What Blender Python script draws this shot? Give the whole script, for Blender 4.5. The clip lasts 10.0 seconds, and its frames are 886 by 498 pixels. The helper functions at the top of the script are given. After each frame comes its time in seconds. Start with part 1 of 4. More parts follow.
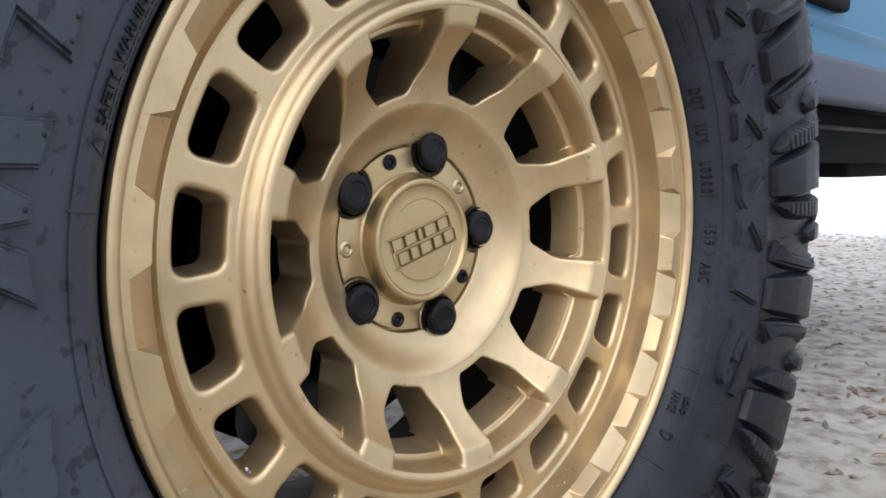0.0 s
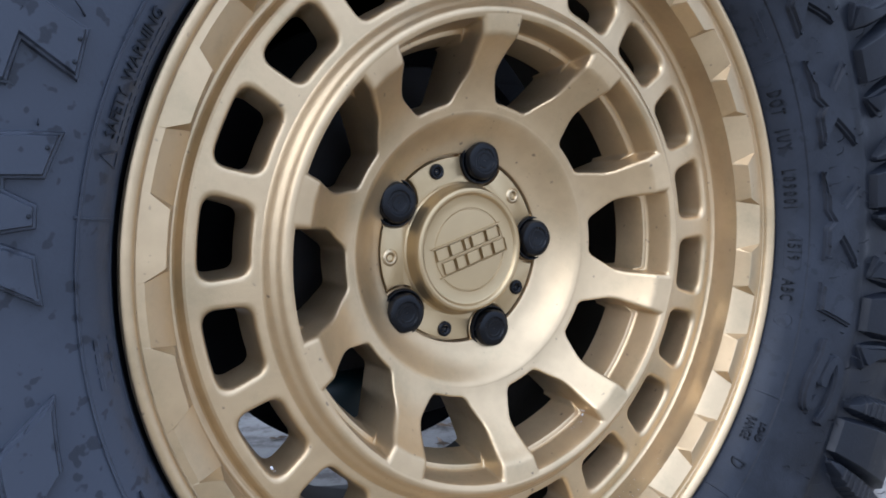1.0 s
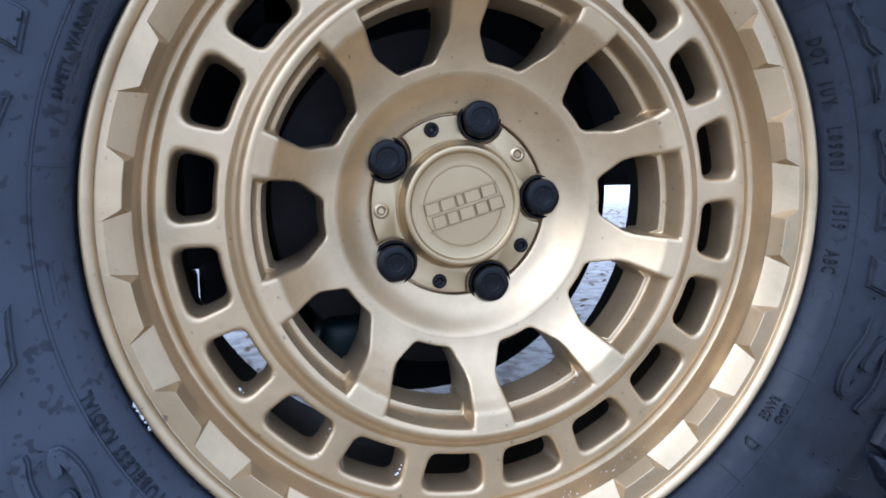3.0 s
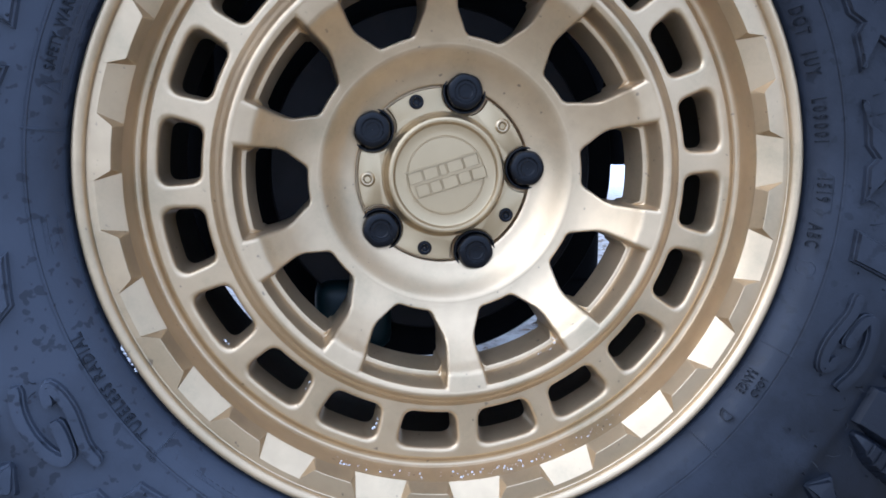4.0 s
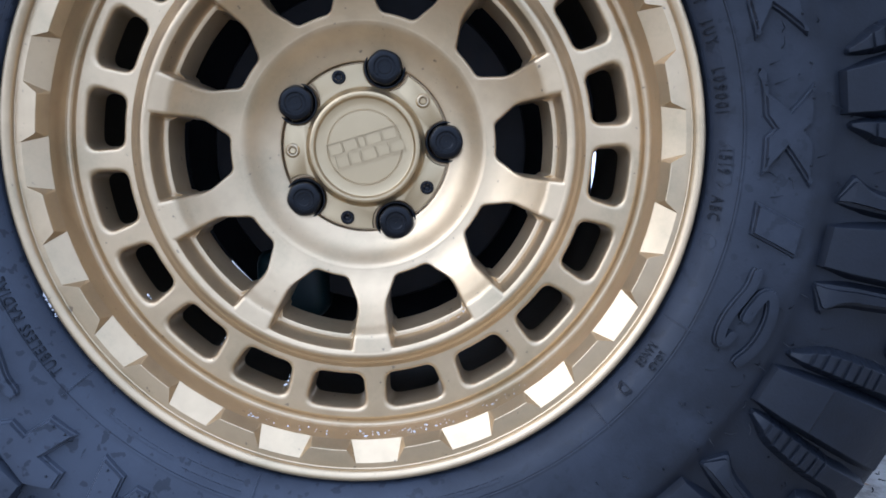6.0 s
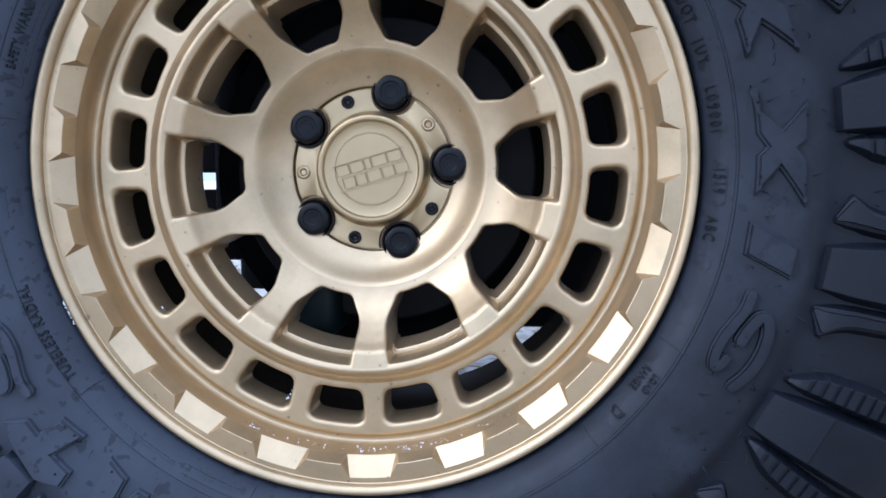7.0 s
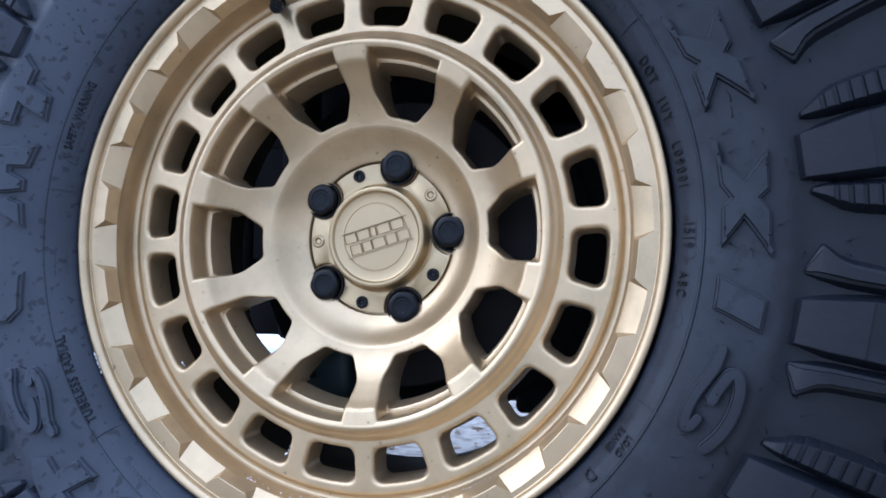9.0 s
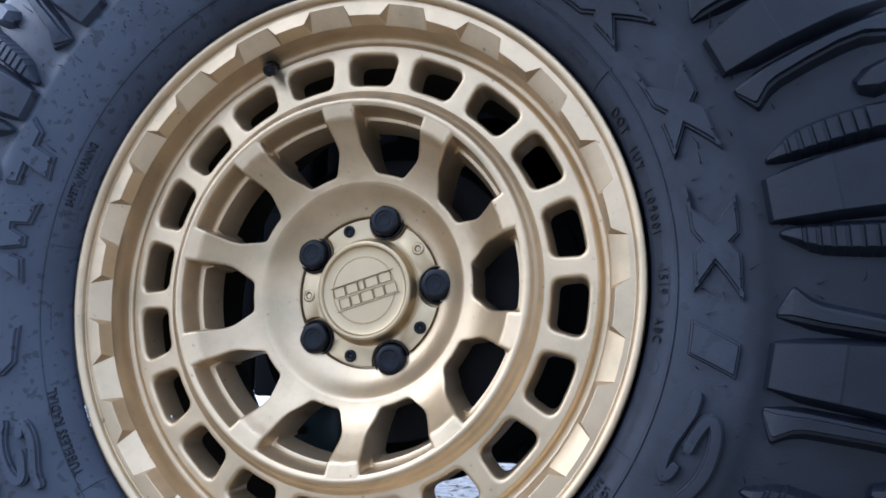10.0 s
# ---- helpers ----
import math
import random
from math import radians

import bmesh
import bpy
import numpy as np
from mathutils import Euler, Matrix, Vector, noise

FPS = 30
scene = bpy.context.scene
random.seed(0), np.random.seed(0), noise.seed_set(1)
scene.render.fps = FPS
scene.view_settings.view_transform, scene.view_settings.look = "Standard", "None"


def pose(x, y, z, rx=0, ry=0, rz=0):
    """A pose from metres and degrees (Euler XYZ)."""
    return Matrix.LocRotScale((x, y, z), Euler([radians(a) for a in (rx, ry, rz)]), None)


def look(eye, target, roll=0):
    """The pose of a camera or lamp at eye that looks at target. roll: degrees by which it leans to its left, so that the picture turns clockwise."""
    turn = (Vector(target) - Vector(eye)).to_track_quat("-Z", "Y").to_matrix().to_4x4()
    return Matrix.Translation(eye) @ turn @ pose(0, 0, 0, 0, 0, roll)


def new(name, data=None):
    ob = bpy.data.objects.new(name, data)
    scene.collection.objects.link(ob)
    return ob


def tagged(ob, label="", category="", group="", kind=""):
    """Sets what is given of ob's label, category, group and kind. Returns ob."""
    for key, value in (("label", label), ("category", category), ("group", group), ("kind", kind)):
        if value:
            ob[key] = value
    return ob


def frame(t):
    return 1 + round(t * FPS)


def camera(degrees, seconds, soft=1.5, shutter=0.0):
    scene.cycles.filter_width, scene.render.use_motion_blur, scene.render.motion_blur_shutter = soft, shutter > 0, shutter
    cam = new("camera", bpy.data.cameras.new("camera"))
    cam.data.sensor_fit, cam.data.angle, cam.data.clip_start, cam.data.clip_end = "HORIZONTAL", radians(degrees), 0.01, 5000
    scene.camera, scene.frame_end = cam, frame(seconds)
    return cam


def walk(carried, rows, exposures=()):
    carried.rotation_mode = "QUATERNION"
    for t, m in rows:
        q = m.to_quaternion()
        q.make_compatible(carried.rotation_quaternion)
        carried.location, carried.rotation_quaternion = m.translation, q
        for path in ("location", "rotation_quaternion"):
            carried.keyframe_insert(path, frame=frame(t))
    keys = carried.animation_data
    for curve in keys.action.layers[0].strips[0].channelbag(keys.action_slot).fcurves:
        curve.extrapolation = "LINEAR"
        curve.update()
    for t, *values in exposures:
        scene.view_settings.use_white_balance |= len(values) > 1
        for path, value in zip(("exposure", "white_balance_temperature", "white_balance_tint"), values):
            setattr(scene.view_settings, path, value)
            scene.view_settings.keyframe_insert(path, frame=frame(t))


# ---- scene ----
# ---- camera: handheld, half a metre from the wheel ----
HUB = 0.444  # height of the wheel's centre over the ground
cam = camera(60.9, 10.0, soft=1.7, shutter=0.3)
# seconds; eye from the wheel's centre; turn
ROWS = [
    (0, -0.3539, -0.4099, 0.0518, 83.764, 0.287, -43.124),
    (0.5, -0.3307, -0.4308, 0.0527, 84.311, 0.441, -37.959),
    (1, -0.3023, -0.4470, 0.0516, 84.507, 0.406, -32.688),
    (1.5, -0.2714, -0.4671, 0.0493, 84.237, 0.378, -27.517),
    (2, -0.2346, -0.4886, 0.0482, 83.911, 0.276, -22.892),
    (2.5, -0.1982, -0.5133, 0.0476, 82.909, 0.299, -18.788),
    (3, -0.1595, -0.5357, 0.0457, 81.973, 0.285, -15.383),
    (4.5, -0.0509, -0.5901, 0.0264, 80.939, 0.057, -5.689),
    (5, -0.0148, -0.5980, 0.0197, 81.630, -0.015, -3.908),
    (5.5, 0.0167, -0.6069, 0.0126, 81.291, -0.137, -3.053),
    (7, 0.1154, -0.6209, -0.0106, 84.967, -0.405, 5.254),
    (7.5, 0.1405, -0.6259, -0.0178, 86.763, -0.469, 8.308),
    (8, 0.1684, -0.6265, -0.0258, 89.259, -0.570, 11.225),
    (8.5, 0.1949, -0.6253, -0.0371, 91.472, -0.765, 13.323),
    (9, 0.2337, -0.6198, -0.0542, 93.920, -0.927, 15.798),
    (9.5, 0.2678, -0.6087, -0.0611, 97.171, -1.098, 18.195),
    (10, 0.2695, -0.6138, -0.0711, 99.407, -0.918, 17.957),
]
walk(cam, [(t, pose(x, y, z + HUB, rx, ry, rz)) for t, x, y, z, rx, ry, rz in ROWS],
     exposures=[(0.0, -0.08, 6650, 10), (0.5, -0.08, 6050, 10), (1.0, 0.02, 5550, 12), (1.5, 0.06, 5350, 13), (2.5, 0.12, 5150, 13), (3.0, 0.12, 5100, 13), (5.0, 0.06, 4980, 13), (7.5, 0.0, 5280, 13), (9.0, -0.01, 5120, 13), (10.0, -0.04, 5120, 13)])

# ---- light: bright overcast ----
world = bpy.data.worlds.new("overcast_sky")
scene.world = world
world.use_nodes = True
wn = world.node_tree.nodes
wl = world.node_tree.links
sky = wn.new("ShaderNodeTexSky")
sky.sky_type = "NISHITA"
sky.sun_disc = False
SUN_EL, SUN_AZ = 38.0, 250.0
sky.sun_elevation = radians(SUN_EL)
sky.sun_rotation = radians(SUN_AZ)
sky.air_density, sky.dust_density, sky.ozone_density = 1.0, 4.0, 1.0
# cloud cover evens the blue out to a pale grey
cloud = wn.new("ShaderNodeMix")
cloud.data_type = "RGBA"
cloud.inputs[0].default_value = 0.88
cloud.inputs[7].default_value = (9.0, 9.9, 11.6, 1.0)
wl.new(sky.outputs[0], cloud.inputs[6])
# an overcast sky is brightest overhead and dim near the skyline
where = wn.new("ShaderNodeTexCoord")
upward = wn.new("ShaderNodeSeparateXYZ")
wl.new(where.outputs["Generated"], upward.inputs[0])
rise = wn.new("ShaderNodeMapRange")
rise.inputs[1].default_value, rise.inputs[2].default_value = 0.0, 0.95
rise.inputs[3].default_value, rise.inputs[4].default_value = 0.46, 1.20
wl.new(upward.outputs[2], rise.inputs[0])
scaled = wn.new("ShaderNodeMix")
scaled.data_type, scaled.blend_type = "RGBA", "MULTIPLY"
scaled.inputs[0].default_value = 1.0
wl.new(cloud.outputs[2], scaled.inputs[6])
wl.new(rise.outputs[0], scaled.inputs[7])
# and it is brighter on the side of the veiled sun
sunward = wn.new("ShaderNodeVectorMath")
sunward.operation = "DOT_PRODUCT"
sunward.inputs[1].default_value = (math.sin(radians(SUN_AZ)), math.cos(radians(SUN_AZ)), 0.0)
wl.new(where.outputs["Generated"], sunward.inputs[0])
lit = wn.new("ShaderNodeMapRange")
lit.inputs[1].default_value, lit.inputs[2].default_value = -0.9, 0.9
lit.inputs[3].default_value, lit.inputs[4].default_value = 0.72, 1.24
wl.new(sunward.outputs["Value"], lit.inputs[0])
sided = wn.new("ShaderNodeMix")
sided.data_type, sided.blend_type = "RGBA", "MULTIPLY"
sided.inputs[0].default_value = 1.0
wl.new(scaled.outputs[2], sided.inputs[6])
wl.new(lit.outputs[0], sided.inputs[7])
wl.new(sided.outputs[2], wn["Background"].inputs[0])
wn["Background"].inputs[1].default_value = 0.240

sun_data = bpy.data.lights.new("sun", "SUN")
sun_data.energy = 1.5
sun_data.angle = radians(58)
sun_data.color = (1.0, 0.975, 0.94)
sun = new("sun", sun_data)
_az = radians(SUN_AZ)
_dir = Vector((math.sin(_az) * math.cos(radians(SUN_EL)), math.cos(_az) * math.cos(radians(SUN_EL)), math.sin(radians(SUN_EL))))
sun.matrix_world = look(_dir * 30, (0, 0, 0))


# ---- materials ----
def material(name, colour, rough=0.5, metal=0.0, vary=0.12, scale=60.0, bump=0.0, bump_scale=400.0, dirt=None, dirt_at=(0.55, 0.75), coat=0.0, island=0.0, spec=0.5, specks=0.0, dust=None, coat_rough=0.3):
    """A surface with grain at one scale, patches at another, and optional dirt."""
    m = bpy.data.materials.new(name)
    m.use_nodes = True
    n, l = m.node_tree.nodes, m.node_tree.links
    b = n["Principled BSDF"]
    b.inputs["Metallic"].default_value = metal
    b.inputs["Coat Weight"].default_value = coat
    b.inputs["Coat Roughness"].default_value = coat_rough
    b.inputs["Specular IOR Level"].default_value = spec
    co = n.new("ShaderNodeTexCoord")
    tc = n.new("ShaderNodeMapping")
    tc.inputs["Location"].default_value = (17.137, 9.713, 5.381)
    tc.inputs["Rotation"].default_value = (0.4, 0.7, 0.2)
    l.new(co.outputs["Object"], tc.inputs["Vector"])
    fine = n.new("ShaderNodeTexNoise")
    fine.inputs["Scale"].default_value = scale
    fine.inputs["Detail"].default_value = 6
    l.new(tc.outputs["Vector"], fine.inputs["Vector"])
    wide = n.new("ShaderNodeTexNoise")
    wide.inputs["Scale"].default_value = scale / 9
    wide.inputs["Detail"].default_value = 3
    l.new(tc.outputs["Vector"], wide.inputs["Vector"])
    both = n.new("ShaderNodeMath")
    both.operation = "ADD"
    l.new(fine.outputs["Fac"], both.inputs[0])
    l.new(wide.outputs["Fac"], both.inputs[1])
    ramp = n.new("ShaderNodeMapRange")
    ramp.inputs[1].default_value, ramp.inputs[2].default_value = 0.6, 1.4
    ramp.inputs[3].default_value, ramp.inputs[4].default_value = 1 - vary, 1 + vary
    l.new(both.outputs[0], ramp.inputs[0])
    mul = n.new("ShaderNodeMix")
    mul.data_type, mul.blend_type = "RGBA", "MULTIPLY"
    mul.inputs[0].default_value = 1.0
    mul.inputs[6].default_value = (*colour, 1)
    l.new(ramp.outputs[0], mul.inputs[7])
    out = mul.outputs[2]
    if island:
        gi = n.new("ShaderNodeNewGeometry")
        ir = n.new("ShaderNodeMapRange")
        ir.inputs[3].default_value, ir.inputs[4].default_value = 1 - island, 1 + island
        l.new(gi.outputs["Random Per Island"], ir.inputs[0])
        im = n.new("ShaderNodeMix")
        im.data_type, im.blend_type = "RGBA", "MULTIPLY"
        im.inputs[0].default_value = 1.0
        l.new(out, im.inputs[6])
        l.new(ir.outputs[0], im.inputs[7])
        out = im.outputs[2]
    rr = n.new("ShaderNodeMapRange")
    rr.inputs[1].default_value, rr.inputs[2].default_value = 0.3, 0.7
    rr.inputs[3].default_value, rr.inputs[4].default_value = max(rough - 0.07, 0.02), min(rough + 0.07, 1)
    l.new(wide.outputs["Fac"], rr.inputs[0])
    rough_out = rr.outputs[0]
    if dirt:
        dn = n.new("ShaderNodeTexNoise")
        dn.inputs["Scale"].default_value = scale / 4
        dn.inputs["Detail"].default_value = 9
        dn.inputs["Roughness"].default_value = 0.7
        l.new(tc.outputs["Vector"], dn.inputs["Vector"])
        dr = n.new("ShaderNodeMapRange")
        dr.inputs[1].default_value, dr.inputs[2].default_value = dirt_at
        dr.inputs[4].default_value = 0.8
        l.new(dn.outputs["Fac"], dr.inputs[0])
        dm = n.new("ShaderNodeMix")
        dm.data_type = "RGBA"
        l.new(dr.outputs[0], dm.inputs[0])
        l.new(out, dm.inputs[6])
        dm.inputs[7].default_value = (*dirt, 1)
        out = dm.outputs[2]
    if specks:
        # small dark spots of road grime
        sn = n.new("ShaderNodeTexNoise")
        sn.inputs["Scale"].default_value = 210
        sn.inputs["Detail"].default_value = 1
        l.new(tc.outputs["Vector"], sn.inputs["Vector"])
        sr = n.new("ShaderNodeMapRange")
        sr.inputs[1].default_value, sr.inputs[2].default_value = 0.745, 0.80
        sr.inputs[4].default_value = specks
        l.new(sn.outputs["Fac"], sr.inputs[0])
        sm = n.new("ShaderNodeMix")
        sm.data_type = "RGBA"
        l.new(sr.outputs[0], sm.inputs[0])
        l.new(out, sm.inputs[6])
        sm.inputs[7].default_value = (0.10, 0.08, 0.06, 1)
        out = sm.outputs[2]
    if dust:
        # road dust on the smooth sidewall with wet drops; whole mix paler towards -x
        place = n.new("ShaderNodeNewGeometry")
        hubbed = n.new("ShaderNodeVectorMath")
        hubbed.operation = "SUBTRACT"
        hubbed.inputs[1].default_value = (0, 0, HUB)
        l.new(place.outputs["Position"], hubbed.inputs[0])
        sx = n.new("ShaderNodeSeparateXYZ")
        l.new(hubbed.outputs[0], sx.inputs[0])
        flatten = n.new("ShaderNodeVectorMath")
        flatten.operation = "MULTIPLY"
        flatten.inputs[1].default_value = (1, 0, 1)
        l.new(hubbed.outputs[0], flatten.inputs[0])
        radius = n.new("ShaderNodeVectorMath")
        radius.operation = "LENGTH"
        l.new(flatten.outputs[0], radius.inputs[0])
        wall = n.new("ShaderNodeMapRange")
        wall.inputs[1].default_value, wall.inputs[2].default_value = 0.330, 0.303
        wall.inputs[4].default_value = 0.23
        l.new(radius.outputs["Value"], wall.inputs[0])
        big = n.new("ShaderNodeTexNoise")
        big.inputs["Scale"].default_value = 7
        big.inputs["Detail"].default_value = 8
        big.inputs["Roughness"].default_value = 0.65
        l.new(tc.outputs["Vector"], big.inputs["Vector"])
        # mix shifted along x: paler on the left, darker on the right
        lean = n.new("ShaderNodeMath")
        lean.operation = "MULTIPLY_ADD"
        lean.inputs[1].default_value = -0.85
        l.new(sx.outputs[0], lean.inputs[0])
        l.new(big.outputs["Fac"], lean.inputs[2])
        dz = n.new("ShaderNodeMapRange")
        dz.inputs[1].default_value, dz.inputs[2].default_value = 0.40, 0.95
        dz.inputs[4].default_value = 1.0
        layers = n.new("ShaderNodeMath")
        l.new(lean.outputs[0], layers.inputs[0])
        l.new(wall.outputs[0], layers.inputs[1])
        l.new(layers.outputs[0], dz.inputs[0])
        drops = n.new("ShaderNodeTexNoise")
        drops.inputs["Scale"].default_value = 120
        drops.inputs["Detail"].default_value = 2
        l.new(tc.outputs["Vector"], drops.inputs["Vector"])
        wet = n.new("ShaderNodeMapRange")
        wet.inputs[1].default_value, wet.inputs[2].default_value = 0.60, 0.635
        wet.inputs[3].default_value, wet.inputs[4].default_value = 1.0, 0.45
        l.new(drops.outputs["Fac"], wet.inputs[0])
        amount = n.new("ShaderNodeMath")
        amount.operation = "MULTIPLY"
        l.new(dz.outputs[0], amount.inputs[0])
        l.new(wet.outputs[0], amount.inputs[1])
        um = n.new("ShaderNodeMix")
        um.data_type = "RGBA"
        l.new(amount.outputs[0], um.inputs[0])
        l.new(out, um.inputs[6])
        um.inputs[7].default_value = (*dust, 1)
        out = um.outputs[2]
        wr = n.new("ShaderNodeMix")
        wr.data_type = "FLOAT"
        l.new(wet.outputs[0], wr.inputs[0])
        wr.inputs[2].default_value = rough * 0.7
        l.new(rough_out, wr.inputs[3])
        rough_out = wr.outputs[0]
    l.new(out, b.inputs["Base Color"])
    l.new(rough_out, b.inputs["Roughness"])
    if bump:
        bn = n.new("ShaderNodeTexNoise")
        bn.inputs["Scale"].default_value = bump_scale
        bn.inputs["Detail"].default_value = 4
        l.new(tc.outputs["Vector"], bn.inputs["Vector"])
        bp = n.new("ShaderNodeBump")
        bp.inputs["Strength"].default_value = bump
        bp.inputs["Distance"].default_value = 0.001
        l.new(bn.outputs["Fac"], bp.inputs["Height"])
        l.new(bp.outputs[0], b.inputs["Normal"])
    return m


GOLD = material("satin_bronze_paint", (0.515, 0.386, 0.227), rough=0.36, metal=0.82, vary=0.13, scale=75, bump=0.10, bump_scale=1500, dirt=(0.20, 0.178, 0.105), dirt_at=(0.50, 0.84), specks=0.6)
GOLD_CAP = material("cap_bronze_paint", (0.43, 0.322, 0.175), rough=0.36, metal=0.85, vary=0.05, scale=60, coat=0.1, coat_rough=0.25)
# near-black barrel colour puts the darkness of the rim openings into the paint
BARREL = material("dark_barrel_paint", (0.05, 0.043, 0.032), rough=0.6, metal=0.3, vary=0.3, scale=40, dirt=(0.05, 0.045, 0.04))
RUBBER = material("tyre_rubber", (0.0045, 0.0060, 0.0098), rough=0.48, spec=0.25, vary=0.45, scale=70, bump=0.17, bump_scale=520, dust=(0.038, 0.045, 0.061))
RUBBER_LETTER = material("moulded_rubber", (0.0040, 0.0048, 0.0070), rough=0.55, spec=0.18, vary=0.25, scale=90, bump=0.2, bump_scale=700, dust=(0.014, 0.017, 0.023))
BLACK = material("black_oxide_steel", (0.0025, 0.003, 0.0045), rough=0.30, spec=0.20, metal=0.0, vary=0.15, scale=200)
STEEL = material("stainless_steel", (0.46, 0.36, 0.22), rough=0.32, metal=1.0, vary=0.06, scale=300)
IRON = material("rusty_brake_iron", (0.022, 0.021, 0.022), rough=0.6, metal=0.6, vary=0.3, scale=60, dirt=(0.028, 0.018, 0.012))
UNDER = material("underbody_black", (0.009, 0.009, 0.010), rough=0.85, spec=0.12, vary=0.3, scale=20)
TEAL = material("teal_caliper_paint", (0.0, 0.014, 0.018), rough=0.5, vary=0.1, scale=60)
BLUE = material("sky_blue_car_paint", (0.016, 0.125, 0.225), rough=0.3, vary=0.03, scale=6, spec=0.3)
CLAD = material("grey_plastic_cladding", (0.042, 0.050, 0.074), rough=0.55, vary=0.1, scale=30, bump=0.15, bump_scale=700)
SNOW = material("packed_snow", (0.37, 0.345, 0.31), rough=0.8, vary=0.18, scale=90, bump=0.8, bump_scale=70, dirt=(0.13, 0.11, 0.09), dirt_at=(0.45, 0.60))
FLECK = material("snow_grains", (0.62, 0.63, 0.65), rough=0.6, vary=0.1, scale=200)
CHIP = material("dead_leaf_brown", (0.20, 0.14, 0.09), rough=0.8, vary=0.3, scale=30, island=0.5)


# ---- mesh tools ----
def link_mesh(name, bm_or_data, mat, parent=None, label="", angle=32.0):
    """One mesh object of its own, under a thing or a part."""
    if isinstance(bm_or_data, bmesh.types.BMesh):
        bm = bm_or_data
    else:
        verts, faces = bm_or_data
        me = bpy.data.meshes.new(name)
        me.from_pydata([tuple(v) for v in verts], [], faces)
        bm = bmesh.new()
        bm.from_mesh(me)
        bpy.data.meshes.remove(me)
        bmesh.ops.remove_doubles(bm, verts=bm.verts, dist=2e-5)
        bmesh.ops.recalc_face_normals(bm, faces=bm.faces)
    lim = radians(angle)
    for f in bm.faces:
        f.smooth = True
    for e in bm.edges:
        e.smooth = not (len(e.link_faces) == 2 and e.calc_face_angle(0) > lim)
    me = bpy.data.meshes.new(name)
    bm.to_mesh(me)
    bm.free()
    me.materials.append(mat)
    ob = new(name, me)
    if parent is not None:
        ob.parent = parent
    if label:
        ob["label"] = label
    return ob


def part(name, data, mat, parent, label="", angle=32.0):
    return link_mesh(name, data, mat, parent, label, angle)


def P(r, deg, o):
    """Wheel coordinates: radius, angle seen from outside, distance outward."""
    a = radians(deg)
    return (r * math.cos(a), -o, r * math.sin(a))


def revolve(profile, n=180, start=0.0, closed=False):
    """Turns a list of (radius, outward) round the axle."""
    verts, faces = [], []
    k = len(profile)
    for i in range(n):
        a = start + 360.0 * i / n
        verts += [P(r, a, o) for r, o in profile]
    for i in range(n):
        j = (i + 1) % n
        for m in range(k if closed else k - 1):
            q = (m + 1) % k
            faces.append((i * k + m, i * k + q, j * k + q, j * k + m))
    return verts, faces


def add(*pieces):
    verts, faces = [], []
    for v, f in pieces:
        s = len(verts)
        verts += list(v)
        faces += [tuple(i + s for i in q) for q in f]
    return verts, faces


def moved(data, m):
    v, f = data
    return [tuple(m @ Vector(p)) for p in v], f


def poly_loop(verts, radii, nc=6, ne=8):
    """A polygon with rounded corners, always with the same number of points."""
    pts, n = [], len(verts)
    arcs = []
    for i in range(n):
        p, a, b = Vector(verts[i]), Vector(verts[i - 1]), Vector(verts[(i + 1) % n])
        u, w = (a - p).normalized(), (b - p).normalized()
        half = math.acos(max(-1, min(1, u.dot(w)))) / 2
        d = min(radii[i] / max(math.tan(half), 1e-3), (a - p).length * 0.49, (b - p).length * 0.49)
        s, e = p + u * d, p + w * d
        arc = []
        for k in range(nc + 1):
            t = k / nc
            arc.append(s * (1 - t) ** 2 + p * 2 * t * (1 - t) + e * t ** 2)
        arcs.append(arc)
    for i in range(n):
        pts += arcs[i]
        s, e = arcs[i][-1], arcs[(i + 1) % n][0]
        pts += [s.lerp(e, (k + 1) / (ne + 1)) for k in range(ne)]
    return pts


def lathe_box(x0, x1, y0, y1, z0, z1, bev=0.0):
    """A box with bevelled edges, as a bmesh."""
    bm = bmesh.new()
    bmesh.ops.create_cube(bm, size=1.0)
    for v in bm.verts:
        v.co = Vector(((x0 + x1) / 2 + v.co.x * (x1 - x0), (y0 + y1) / 2 + v.co.y * (y1 - y0), (z0 + z1) / 2 + v.co.z * (z1 - z0)))
    if bev:
        bmesh.ops.bevel(bm, geom=bm.edges[:], offset=bev, segments=3, affect="EDGES", profile=0.5)
    return bm


# ---- the wheel ----
PH = 3.0  # the turn at which the wheel stands
wheel = new("wheel")
wheel.location = (0, 0, HUB)
tagged(wheel, "satin bronze off-road wheel with a knobbly black tyre", "wheel")

FLAT = 0.0520  # the ring that holds the windows


def spoke_height(r):
    """How far outward the spoke face lies at a radius."""
    xs = [0.0965, 0.101, 0.107, 0.113, 0.120, 0.128, 0.135, 0.1408, 0.1420, 0.149, 0.1535]
    os_ = [0.0217, 0.0232, 0.0260, 0.0297, 0.0352, 0.0428, 0.0501, 0.0572, 0.0582, 0.0602, 0.0614]
    return float(np.interp(r, xs, os_))


def bridge(loops):
    verts, faces = [], []
    n = len(loops[0])
    for lp in loops:
        verts += lp
    for k in range(len(loops) - 1):
        for i in range(n):
            j = (i + 1) % n
            faces.append((k * n + i, k * n + j, (k + 1) * n + j, (k + 1) * n + i))
    return verts, faces


